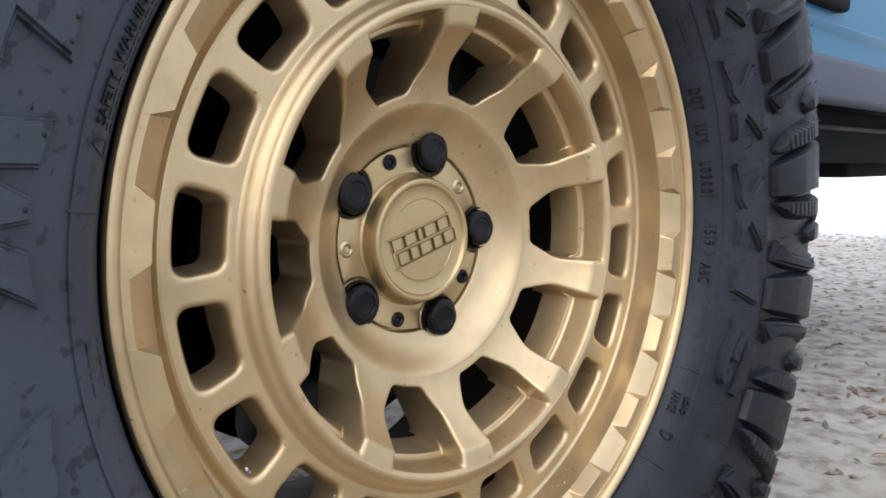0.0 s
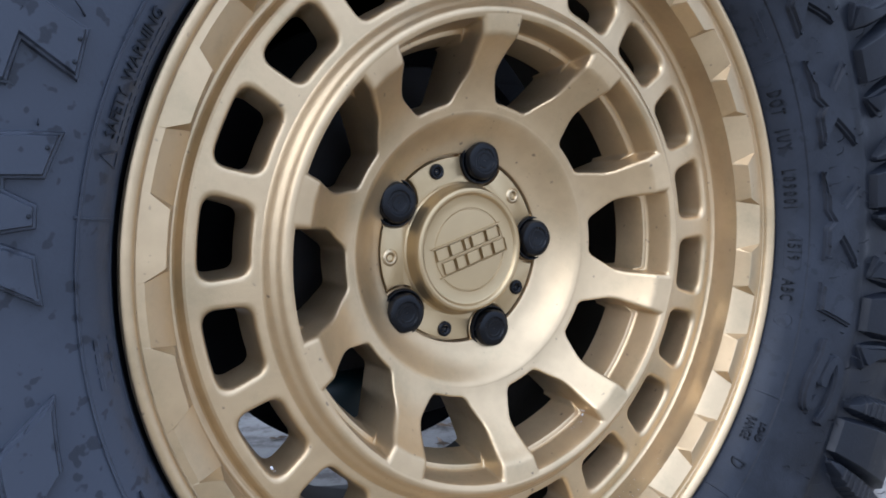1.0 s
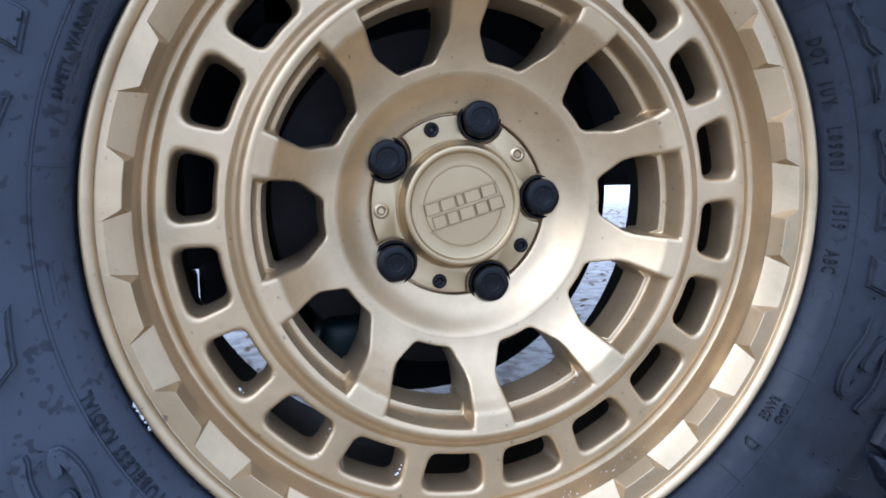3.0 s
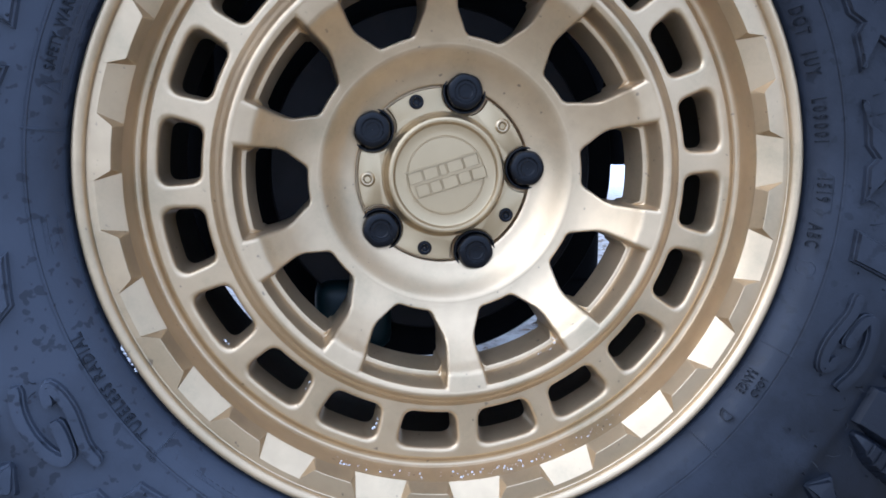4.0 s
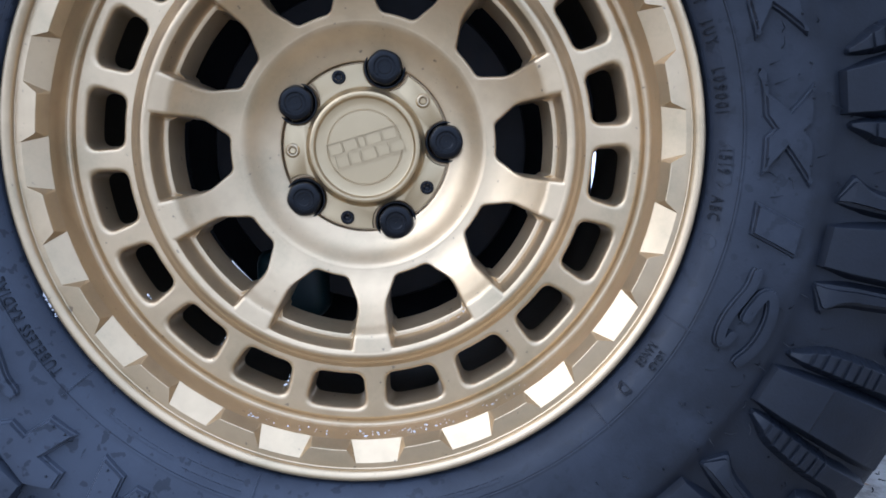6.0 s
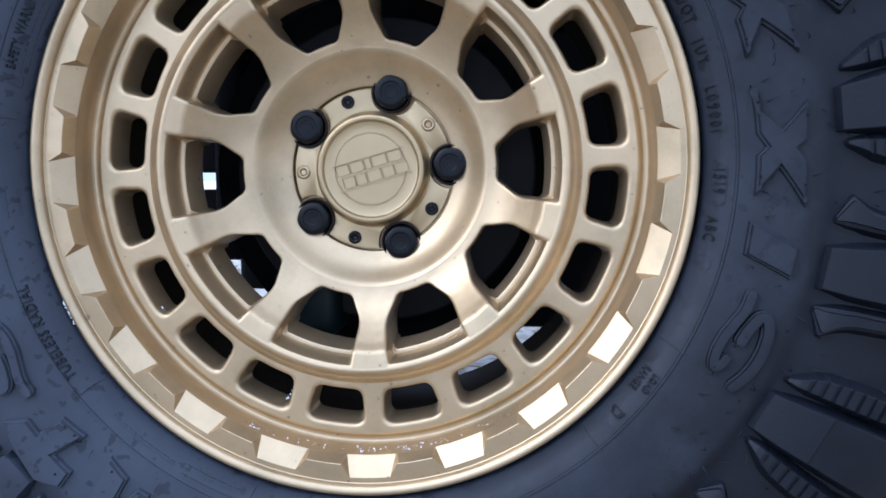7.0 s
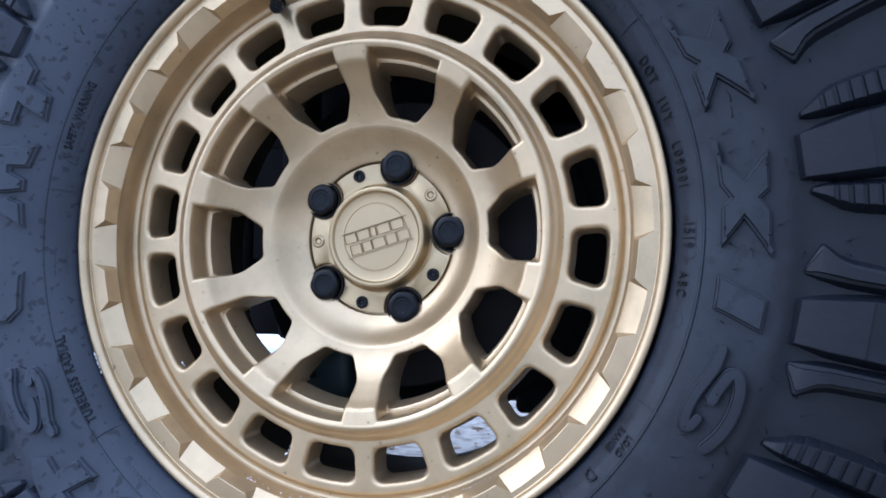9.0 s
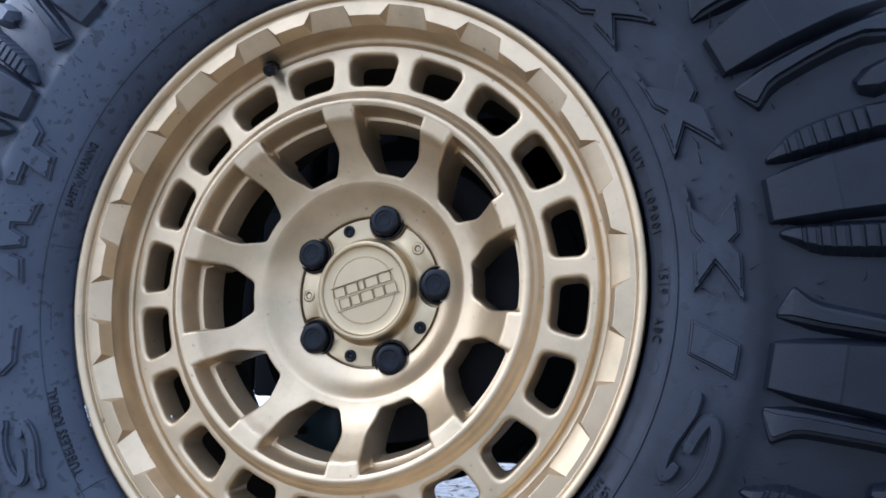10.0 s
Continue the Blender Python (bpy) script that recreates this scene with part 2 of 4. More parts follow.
def window_cell(centre):
    """One of the twenty rounded windows in the outer ring."""
    R0, lo, hi = 0.187, 0.1670, 0.2068
    w = radians(9) * R0

    def ring(g, o, push=0.0):
        hw = radians(6.55) * R0 + g
        vs = [(hw * 1.03, 0.2000 + g - push), (hw * 0.93, 0.1728 - g), (-hw * 0.93, 0.1728 - g), (-hw * 1.03, 0.2000 + g - push)]
        pts = poly_loop(vs, [0.0085 + g * 0.6] * 4)
        return [P(p.y, centre + math.degrees(p.x / R0), o) for p in pts]

    edge = poly_loop([(w, hi), (w, lo), (-w, lo), (-w, hi)], [0.0] * 4)
    loops = [[P(p.y, centre + math.degrees(p.x / R0), FLAT) for p in edge],
             ring(0.0040, FLAT), ring(0.0030, FLAT), ring(0.0018, FLAT - 0.0003), ring(0.0008, FLAT - 0.0011), ring(0.0, FLAT - 0.0028),
             ring(-0.0004, FLAT - 0.0050), ring(-0.0010, FLAT - 0.014, 0.0004), ring(-0.0018, FLAT - 0.025, 0.0012)]
    return bridge(loops)


def pocket_cell(centre):
    """The opening between two of the ten spokes, with the spoke faces round it."""
    R0 = 0.13

    def raw(g, cut=0.0, side=0.0, end=0.0):
        f = radians(1) * R0
        vs = [(12.0 * f + g - side - end, 0.1512 + g - cut), (12.37 * f + g - side, 0.1390), (12.9 * f + g - side, 0.1210), (7.3 * f + g * 0.6 - side, 0.1030 - g),
              (-7.3 * f - g * 0.6 + side, 0.1030 - g), (-12.9 * f - g + side, 0.1210), (-12.37 * f - g + side, 0.1390), (-12.0 * f - g + side + end, 0.1512 + g - cut)]
        return poly_loop(vs, [0.0022, 0.004, 0.016, 0.009, 0.009, 0.016, 0.004, 0.0022], nc=6, ne=8)

    front = raw(0.0)

    def lay(pts, drop=0.0, share=0.0):
        out = []
        for p, q in zip(pts, front):
            o = spoke_height(min(p.y, 0.1535)) - drop
            if share:
                o0 = spoke_height(min(q.y, 0.1535)) - 0.003
                far = 0.014 - 0.026 * min(1.0, max(0.0, (0.1512 - q.y) / 0.030))
                o = o0 + (far - o0) * share
            out.append(P(p.y, centre + math.degrees(p.x / R0), o))
        return out

    w = radians(18) * R0
    edge = poly_loop([(w, 0.1535), (w, 0.1410), (w, 0.1235), (w, 0.0965), (-w, 0.0965), (-w, 0.1235), (-w, 0.1410), (-w, 0.1535)], [0.0] * 8, nc=6, ne=8)
    mid = [a.lerp(b, 0.5) for a, b in zip(edge, raw(0.0026))]
    loops = [lay(edge), lay(mid), lay(raw(0.0036)), lay(raw(0.0026)), lay(raw(0.0015), 0.0003), lay(raw(0.0006), 0.0012), lay(front, 0.003),
             lay(raw(-0.0002, 0.0005), share=0.06), lay(raw(-0.0004, 0.0022, 0, 0.0002), share=0.36), lay(raw(-0.0004, 0.0026, 0, 0.0005), share=0.40), lay(raw(-0.0004, 0.0034, 0, 0.0012), share=0.42),
             lay(raw(-0.0004, 0.0052, 0, 0.0020), share=0.425), lay(raw(-0.0005, 0.0060, 0, 0.0023), share=0.44), lay(raw(-0.0006, 0.0066, 0, 0.0024), share=0.50), lay(raw(-0.0008, 0.0086, 0, 0.0024), share=0.80), lay(raw(-0.0010, 0.0098, 0, 0.0024), share=1.0)]
    return bridge(loops)


def scallop_band():
    """Twenty scooped notches round the lip, ridges between them."""
    verts, faces = [], []
    rows_hi = [(0.2364, 0.0805), (0.2358, 0.0800), (0.2320, 0.0802), (0.2224, 0.0804), (0.2220, 0.0801), (0.2182, 0.0690)]
    rows_lo = [(0.2364, 0.0805), (0.2358, 0.0800), (0.2320, 0.0800), (0.2252, 0.0748), (0.2192, 0.0701), (0.2182, 0.0690)]
    tail = [(0.2179, 0.0660), (0.2176, 0.0610), (0.2173, 0.0560), (0.2169, 0.0516), (0.2163, 0.0493), (0.2152, 0.0479), (0.2138, 0.0473), (0.2122, 0.0473), (0.2110, 0.0479), (0.2101, 0.0490), (0.2092, 0.0503), (0.2082, 0.0513), (0.2066, 0.0519), (0.2050, FLAT - 0.0006)]
    # half-widths of the floor of a scoop and of its rim, outside to inside
    lo_w = [3.65, 3.65, 3.80, 4.35, 4.85, 4.95]
    hi_w = [3.70, 3.70, 3.90, 5.40, 5.68, 5.30]
    for k in range(20):
        c = PH + 18 * k
        for kind in range(8):
            col = []
            for i in range(6):
                a = (-lo_w[i], -lo_w[i] / 3, lo_w[i] / 3, lo_w[i], hi_w[i], hi_w[i] + (18 - 2 * hi_w[i]) / 3, hi_w[i] + (18 - 2 * hi_w[i]) * 2 / 3, 18 - hi_w[i])[kind]
                r, o = rows_lo[i] if kind < 4 else rows_hi[i]
                col.append(P(r, c + a, o))
            a = (-4.95, -1.65, 1.65, 4.95, 5.3, 7.75, 10.2, 12.7)[kind]
            col += [P(r, c + a, o) for r, o in tail]
            verts += col
    n, m = 160, 20
    for i in range(n):
        j = (i + 1) % n
        for q in range(m - 1):
            faces.append((i * m + q, i * m + q + 1, j * m + q + 1, j * m + q))
    return verts, faces


lip = revolve([(0.2340, 0.060), (0.2400, 0.066), (0.2431, 0.0755), (0.2441, 0.0812), (0.2441, 0.0840), (0.2435, 0.0855), (0.2424, 0.0862), (0.2409, 0.0863), (0.2394, 0.0857), (0.2381, 0.0846), (0.2372, 0.0834), (0.2367, 0.0821), (0.2366, 0.0806), (0.2365, 0.0798), (0.2364, 0.0797), (0.2364, 0.0805)], 240)
ridge = revolve([(0.1685, FLAT - 0.0006), (0.1670, FLAT - 0.0001), (0.1660, 0.0527), (0.1648, 0.0540), (0.1636, 0.0554), (0.1624, 0.0565), (0.1612, 0.0573), (0.1602, 0.0581), (0.1592, 0.0593), (0.1582, 0.0605), (0.1570, 0.0615), (0.1555, 0.0620), (0.1538, 0.0617), (0.1515, 0.0602)], 240)
dish = revolve([(0.0990, 0.0214), (0.0965, 0.0216), (0.0952, 0.0211), (0.0938, 0.0203), (0.0920, 0.0188), (0.0890, 0.0158), (0.0850, 0.0119), (0.0810, 0.0084), (0.0770, 0.0055), (0.0735, 0.0035), (0.0705, 0.0022), (0.0688, 0.0015), (0.0680, 0.0009), (0.0675, -0.0004), (0.0674, -0.0070), (0.0400, -0.0075)], 240)
rim = part("rim", add(lip, ridge, dish, *[window_cell(PH + 9 + 18 * k) for k in range(20)], *[pocket_cell(PH + 36 * k) for k in range(10)]), GOLD, wheel, "satin bronze alloy rim with ten spokes and twenty windows", 30)
part("scalloped_band", scallop_band(), GOLD, wheel, "satin bronze band with twenty scooped notches", 13)
part("barrel", revolve([(0.2060, 0.050), (0.2085, 0.030), (0.2080, 0.0), (0.2060, -0.03), (0.2060, -0.09), (0.2140, -0.115), (0.2220, -0.145), (0.2335, -0.150), (0.2360, -0.156)], 96), BARREL, wheel, "near-black inner barrel")

# flange of the centre cap: five lobes between the nuts
LUG_R = 0.0646


def cap_lobe(centre):
    out = []
    bite, top = 0.0180, 0.0660
    # outer arc
    half = 36 - math.degrees(bite * 0.98 / LUG_R)
    for i in range(13):
        out.append((top, -half + 2 * half * i / 12))
    # bite round the nut at +36, then the inner arc, then the bite at -36
    def bite_pts(sign):
        pts = []
        for i in range(1, 10):
            # angle round the nut's centre, from tangential to inward
            a = radians(90 * i / 10)
            dx, dr = -bite * math.cos(a), -bite * math.sin(a)
            x, y = dx, LUG_R + dr
            pts.append((math.hypot(x, y), sign * (36 + math.degrees(math.atan2(x, y)))))
        return pts
    b = bite_pts(1)
    out += b
    out += [(0.0445, 33 - 66 * i / 10) for i in range(11)]
    out += [(r, a) for r, a in reversed(bite_pts(-1))]
    n = len(out)
    cr = sum(r for r, a in out) / n

    def lvl(shrink, o):
        return [P(r + (cr - r) * shrink, centre + a * (1 - shrink), o) for r, a in out]
    loops = [lvl(0, -0.0070), lvl(0, -0.0012), lvl(0.02, -0.0003), lvl(0.05, 0.0)]
    v, f = bridge(loops)
    f = list(f) + [tuple(range(3 * n, 4 * n))]
    return v, f


cap = part("centre_cap", add(
    revolve([(0.0500, -0.0070), (0.0490, -0.0015), (0.0478, 0.0004), (0.0466, 0.0012), (0.0458, 0.0030), (0.0452, 0.0075), (0.0445, 0.0105), (0.0434, 0.0123), (0.0418, 0.0130), (0.0403, 0.0128), (0.0392, 0.0118), (0.0386, 0.0108), (0.0376, 0.0103), (0.0300, 0.0104), (0.0296, 0.0098), (0.0290, 0.0098), (0.0286, 0.0104), (0.0, 0.0104)], 160),
    ), GOLD_CAP, wheel, "bronze centre cap with raised plain blocks", 30)
for k in range(5):
    part("flange_lobe", cap_lobe(PH + 35.8 + 72 * k), GOLD_CAP, cap)


# plain raised blocks stand for the maker's mark on the cap
def cap_mark():
    tilt = radians(16.5)
    ux, uz = 1.07 * math.cos(tilt), 1.07 * math.sin(tilt)

    def block(u0, u1, v0, v1, name, hole=True):
        bm = bmesh.new()
        d = 0.0017
        vs = []
        for (u, v), o in [((a, b), h) for h in (0.0100, 0.0121) for a, b in ((u0, v0), (u1, v0), (u1, v1), (u0, v1))]:
            vs.append(bm.verts.new((u * ux - v * uz, -o, u * uz + v * ux)))
        for i in range(4):
            j = (i + 1) % 4
            bm.faces.new((vs[i], vs[j], vs[4 + j], vs[4 + i]))
        top = bm.faces.new(vs[4:])
        if hole:
            inner = bmesh.ops.inset_region(bm, faces=[top], thickness=d)
            for v in top.verts:
                v.co.y += 0.0013
        bmesh.ops.recalc_face_normals(bm, faces=bm.faces)
        part(name, bm, GOLD_CAP, cap, angle=20)

    block(-0.0285, 0.0285, 0.0094, 0.0100, "mark_line", False)
    block(-0.0275, 0.0295, -0.0108, -0.0102, "mark_line", False)
    for row, (v0, v1, sh) in enumerate(((0.0008, 0.0086, 0.0), (-0.0094, -0.0012, 0.003))):
        u = -0.0262 + sh
        for i, w in enumerate((0.0092, 0.0078, 0.0108, 0.0088, 0.0100) if row else (0.0100, 0.0104, 0.0048, 0.0112, 0.0104)):
            block(u, u + w, v0, v1, "mark_block")
            u += w + 0.0012


cap_mark()


def lug_nut():
    prof = [(0.0144, -0.0072), (0.0144, -0.0010), (0.0141, 0.0030), (0.0136, 0.0052), (0.0128, 0.0066), (0.0117, 0.0073), (0.0090, 0.0078), (0.0084, 0.0077), (0.0079, 0.0071), (0.0074, 0.0070), (0.0056, 0.0071), (0.0050, 0.0067), (0.0002, 0.0065)]
    n, verts, faces = 48, [], []
    for i in range(n):
        a = 2 * math.pi * i / n
        for k, (r, o) in enumerate(prof):
            wob = 1 + (0.016 if k < 5 else 0.006 if k < 6 else 0) * math.cos(6 * a)
            verts.append((r * wob * math.cos(a), -o, r * wob * math.sin(a)))
    k = len(prof)
    for i in range(n):
        j = (i + 1) % n
        faces += [(i * k + m, i * k + m + 1, j * k + m + 1, j * k + m) for m in range(k - 1)]
    return verts, faces


def flat_ring(profile, n=32):
    return revolve(profile, n)


for k in range(5):
    at = Matrix.Translation(P(LUG_R, PH + 0.9 + 72 * k, 0))
    nut = part("lug_nut", lug_nut(), BLACK, wheel, "black splined lug nut", 25)
    nut.matrix_local = at @ Matrix.Rotation(radians(17 * k), 4, "Y")
    well = part("nut_seat", flat_ring([(0.0176, -0.0074), (0.0176, -0.0010), (0.0171, -0.0003), (0.0166, -0.0008), (0.0163, -0.0025), (0.0160, -0.0066)]), GOLD, wheel)
    well.matrix_local = at
    # black floor ring stands for the shade at the bottom of the well
    dark = part("nut_recess_shade", flat_ring([(0.0165, -0.0066), (0.0130, -0.0067)]), UNDER, wheel)
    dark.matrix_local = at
    # added black ring imitates the dark gap of a recess round the nut
    gap_ring = part("nut_gap_ring", flat_ring([(0.0166, -0.0072), (0.0166, 0.0012), (0.0161, 0.0022), (0.0154, 0.0022), (0.0149, 0.0012), (0.0147, -0.0072)], 48), BLACK, wheel, "black ring standing for the gap round the nut")
    gap_ring.matrix_local = at
    # screws of the flange: two bright, three black
    sat = Matrix.Translation(P(0.0588, PH + 35.8 + 72 * k, 0))
    bright = k in (0, 2)
    screw = part("flange_screw", flat_ring([(0.0058, -0.0004), (0.0058, 0.0002), (0.0050, 0.0010), (0.0042, 0.0014), (0.0034, 0.0013), (0.0027, 0.0006)] if bright else [(0.0056, -0.0004), (0.0055, 0.0012), (0.0048, 0.0020), (0.0036, 0.0021), (0.0028, 0.0016)], 40), STEEL if bright else BLACK, wheel, "bright socket screw" if bright else "black socket screw")
    screw.matrix_local = sat
    socket = part("socket", flat_ring([(0.0028, 0.0009), (0.0024, 0.0004), (0.0023, -0.0006), (0.0002, -0.0008)] if bright else [(0.0029, 0.0017), (0.0024, 0.0012), (0.0023, 0.0002), (0.0002, 0.0)], 6), BLACK if not bright else STEEL, screw, angle=10)

# valve stem
va = PH + 108.6
vbase, vtip = Vector(P(0.2120, va, 0.052)), Vector(P(0.2000, va - 1.0, 0.0700))
vdir = (vtip - vbase).normalized()
stem = part("valve_stem", revolve([(0.0068, -0.004), (0.0068, 0.002), (0.0050, 0.004), (0.0045, 0.012)], 24), BLACK, wheel, "black rubber valve stem")
stem.matrix_local = Matrix.Translation(vbase) @ Vector((0, -1, 0)).rotation_difference(vdir).to_matrix().to_4x4()
part("valve_cap", revolve([(0.0045, 0.0105), (0.0056, 0.0108), (0.0056, 0.0205), (0.0048, 0.0222), (0.0003, 0.0226)], 20), BLACK, stem, "black plastic valve cap")

# ---- the tyre ----
SIDE = [(0.2300, 0.045), (0.2430, 0.060), (0.2452, 0.0740), (0.2466, 0.0825), (0.2490, 0.0885), (0.2530, 0.0945), (0.2570, 0.0985), (0.2650, 0.1038), (0.2770, 0.1088), (0.2920, 0.1138), (0.3080, 0.1180), (0.3145, 0.1191), (0.3215, 0.1183), (0.3300, 0.1187), (0.3450, 0.1205), (0.3650, 0.1214), (0.3850, 0.1200), (0.4040, 0.1172), (0.4205, 0.1142), (0.4335, 0.1072), (0.4415, 0.0910), (0.4450, 0.0600), (0.4464, 0.0200), (0.4468, -0.036)]
TYRE_MID = -0.036


def side_out(r):
    xs, os_ = zip(*SIDE)
    return float(np.interp(r, xs, os_))


def smooth_profile(pts, per=3):
    out = []
    for i in range(len(pts) - 1):
        p0, p1, p2, p3 = (Vector(pts[max(i - 1, 0)]), Vector(pts[i]), Vector(pts[i + 1]), Vector(pts[min(i + 2, len(pts) - 1)]))
        for k in range(per):
            t = k / per
            out.append(tuple(0.5 * (2 * p1 + (p2 - p0) * t + (2 * p0 - 5 * p1 + 4 * p2 - p3) * t * t + (3 * p1 - p0 - 3 * p2 + p3) * t ** 3)))
    out.append(tuple(pts[-1]))
    return out


front_side = smooth_profile(SIDE)
back_side = [(r, 2 * TYRE_MID - o) for r, o in reversed(front_side)]
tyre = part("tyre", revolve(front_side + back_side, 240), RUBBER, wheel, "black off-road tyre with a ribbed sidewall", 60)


def on_side(r, deg, lift=0.0):
    return Vector(P(r, deg, side_out(r) + lift))


def strip(name, path, width, height, parent=tyre, mat=RUBBER, closed=False, sub=8):
    """A raised rib that follows a path of (radius, degrees) on the sidewall."""
    pts = []
    m = len(path)
    for i in range(m if closed else m - 1):
        (r0, a0), (r1, a1) = path[i], path[(i + 1) % m]
        pts += [(r0 + (r1 - r0) * k / sub, a0 + (a1 - a0) * k / sub) for k in range(sub)]
    if not closed:
        pts.append(path[-1])
    n = len(pts)
    rows = []
    for i in range(n):
        r, a = pts[i]
        rp, ap = pts[(i - 1) % n] if closed or i else pts[i]
        rn, an = pts[(i + 1) % n] if closed or i < n - 1 else pts[i]
        t = Vector((rn - rp, radians(an - ap) * r)).normalized()
        nrm = Vector((-t.y, t.x)) * width / 2
        row = []
        for s, h in ((-1, -0.0008), (-0.55, height), (0.55, height), (1, -0.0008)):
            q = Vector((r, 0)) + nrm * s
            row.append(tuple(on_side(q.x, a + math.degrees(q.y / r), h)))
        rows.append(row)
    v = [p for row in rows for p in row]
    f = []
    for i in range(n if closed else n - 1):
        j = (i + 1) % n
        f += [(4 * i + k, 4 * i + k + 1, 4 * j + k + 1, 4 * j + k) for k in range(3)]
    return part(name, (v, f), mat, parent, "", 25)


def lettering(text, r, start, size, height=0.0018, name="lettering", mat=RUBBER_LETTER, spacing=1.0):
    """Moulded writing that runs clockwise round the tyre, tops outward."""
    cu = bpy.data.curves.new("text", "FONT")
    cu.body, cu.size, cu.extrude, cu.resolution_u = text, size, 0.5, 2
    cu.space_character = spacing
    ob = bpy.data.objects.new("text", cu)
    me = bpy.data.meshes.new_from_object(ob)
    v = []
    for p in me.vertices:
        rr = r + 0.0010 + p.co.y
        v.append(tuple(on_side(rr, start - math.degrees(p.co.x / r), height if p.co.z > 0 else -0.0008)))
    f = [tuple(q.vertices) for q in me.polygons]
    bpy.data.meshes.remove(me)
    bpy.data.objects.remove(ob)
    bpy.data.curves.remove(cu)
    return part(name, (v, f), mat, tyre, "", 20)


lettering("DOT", 0.2480, 27.2, 0.0080, spacing=1.3)
lettering("1UY", 0.2480, 20.2, 0.0080, spacing=1.35)
lettering("L0900I", 0.2484, 12.7, 0.0080, spacing=1.45)
lettering("1519", 0.2500, 0.4, 0.0085, spacing=1.1)
strip("code_ring", [(0.2535 + 0.0044 * math.cos(radians(30 * k)), -14.6 + 1.25 * math.sin(radians(30 * k))) for k in range(12)], 0.0009, 0.0006, closed=True, sub=1)
strip("date_ring", [(0.2545, 0.9), (0.2585, 0.2), (0.2585, -5.0), (0.2545, -5.8), (0.2500, -5.0), (0.2500, 0.2)], 0.0008, 0.0005, closed=True)
lettering("ABC", 0.2490, -7.2, 0.0080, spacing=1.2)
lettering("TUBELESS RADIAL", 0.2555, -142.8, 0.0085, spacing=1.15)
lettering("LOAD", 0.2555, -33.2, 0.0058)
lettering("RANGE", 0.2490, -32.9, 0.0058)
lettering("D", 0.2500, -40.8, 0.0105)
lettering("WARNING", 0.2532, 158.7, 0.0072)
lettering("SAFETY", 0.2532, 164.4, 0.0066)

# circular ribs and radial ticks
def hoop(name, r, width, height):
    """A thin moulded line all round the sidewall."""
    prof = [(r - width, side_out(r - width) - 0.0004), (r - width / 2, side_out(r - width / 2) + height), (r + width / 2, side_out(r + width / 2) + height), (r + width, side_out(r + width) - 0.0004)]
    return part(name, revolve(prof, 240), RUBBER, tyre)


hoop("sidewall_rib", 0.2634, 0.0010, 0.0012)
hoop("bead_rib", 0.2470, 0.0008, 0.0008)
for a in (172.2, -28.2, 32.3, -140.0, -107.0, -47.5):
    strip("radial_tick", [(0.2475, a), (0.2655, a)], 0.0015, 0.0012)
strip("wear_mark", [(0.2560 + 0.0034 * math.cos(radians(30 * k)), 122.1 + 0.76 * math.sin(radians(30 * k))) for k in range(12)], 0.0011, 0.0007, closed=True, sub=1)
strip("warning_triangle", [(0.2505, 165.3), (0.2580, 166.2), (0.2505, 167.1)], 0.0012, 0.0011, closed=True)


# plain bars stand for small print that cannot be read
def small_print(r0, rows, a0, a1, size=0.0028, seed=1):
    rng = random.Random(seed)
    for k in range(rows):
        r = r0 - k * size * 1.55
        a = a0
        while a < a1 - 0.3:
            w = min(rng.uniform(0.5, 1.7), a1 - a)
            strip("small_print_bar", [(r, a), (r, a + w)], size * 0.75, 0.0009, sub=3)
            a += w + 0.35


small_print(0.2520, 3, 151.0, 158.6, 0.0016, 3)
small_print(0.2520, 3, 159.4, 164.6, 0.0016, 13)
small_print(0.2560, 1, -134.0, -121.0, 0.0040, 4)
small_print(0.2590, 2, -119.0, -109.0, 0.0034, 5)
small_print(0.2575, 1, -95.0, -66.0, 0.0042, 6)
small_print(0.2545, 1, 36.0, 41.0, 0.0070, 8)
small_print(0.2570, 2, -176.2, -171.2, 0.0040, 9)


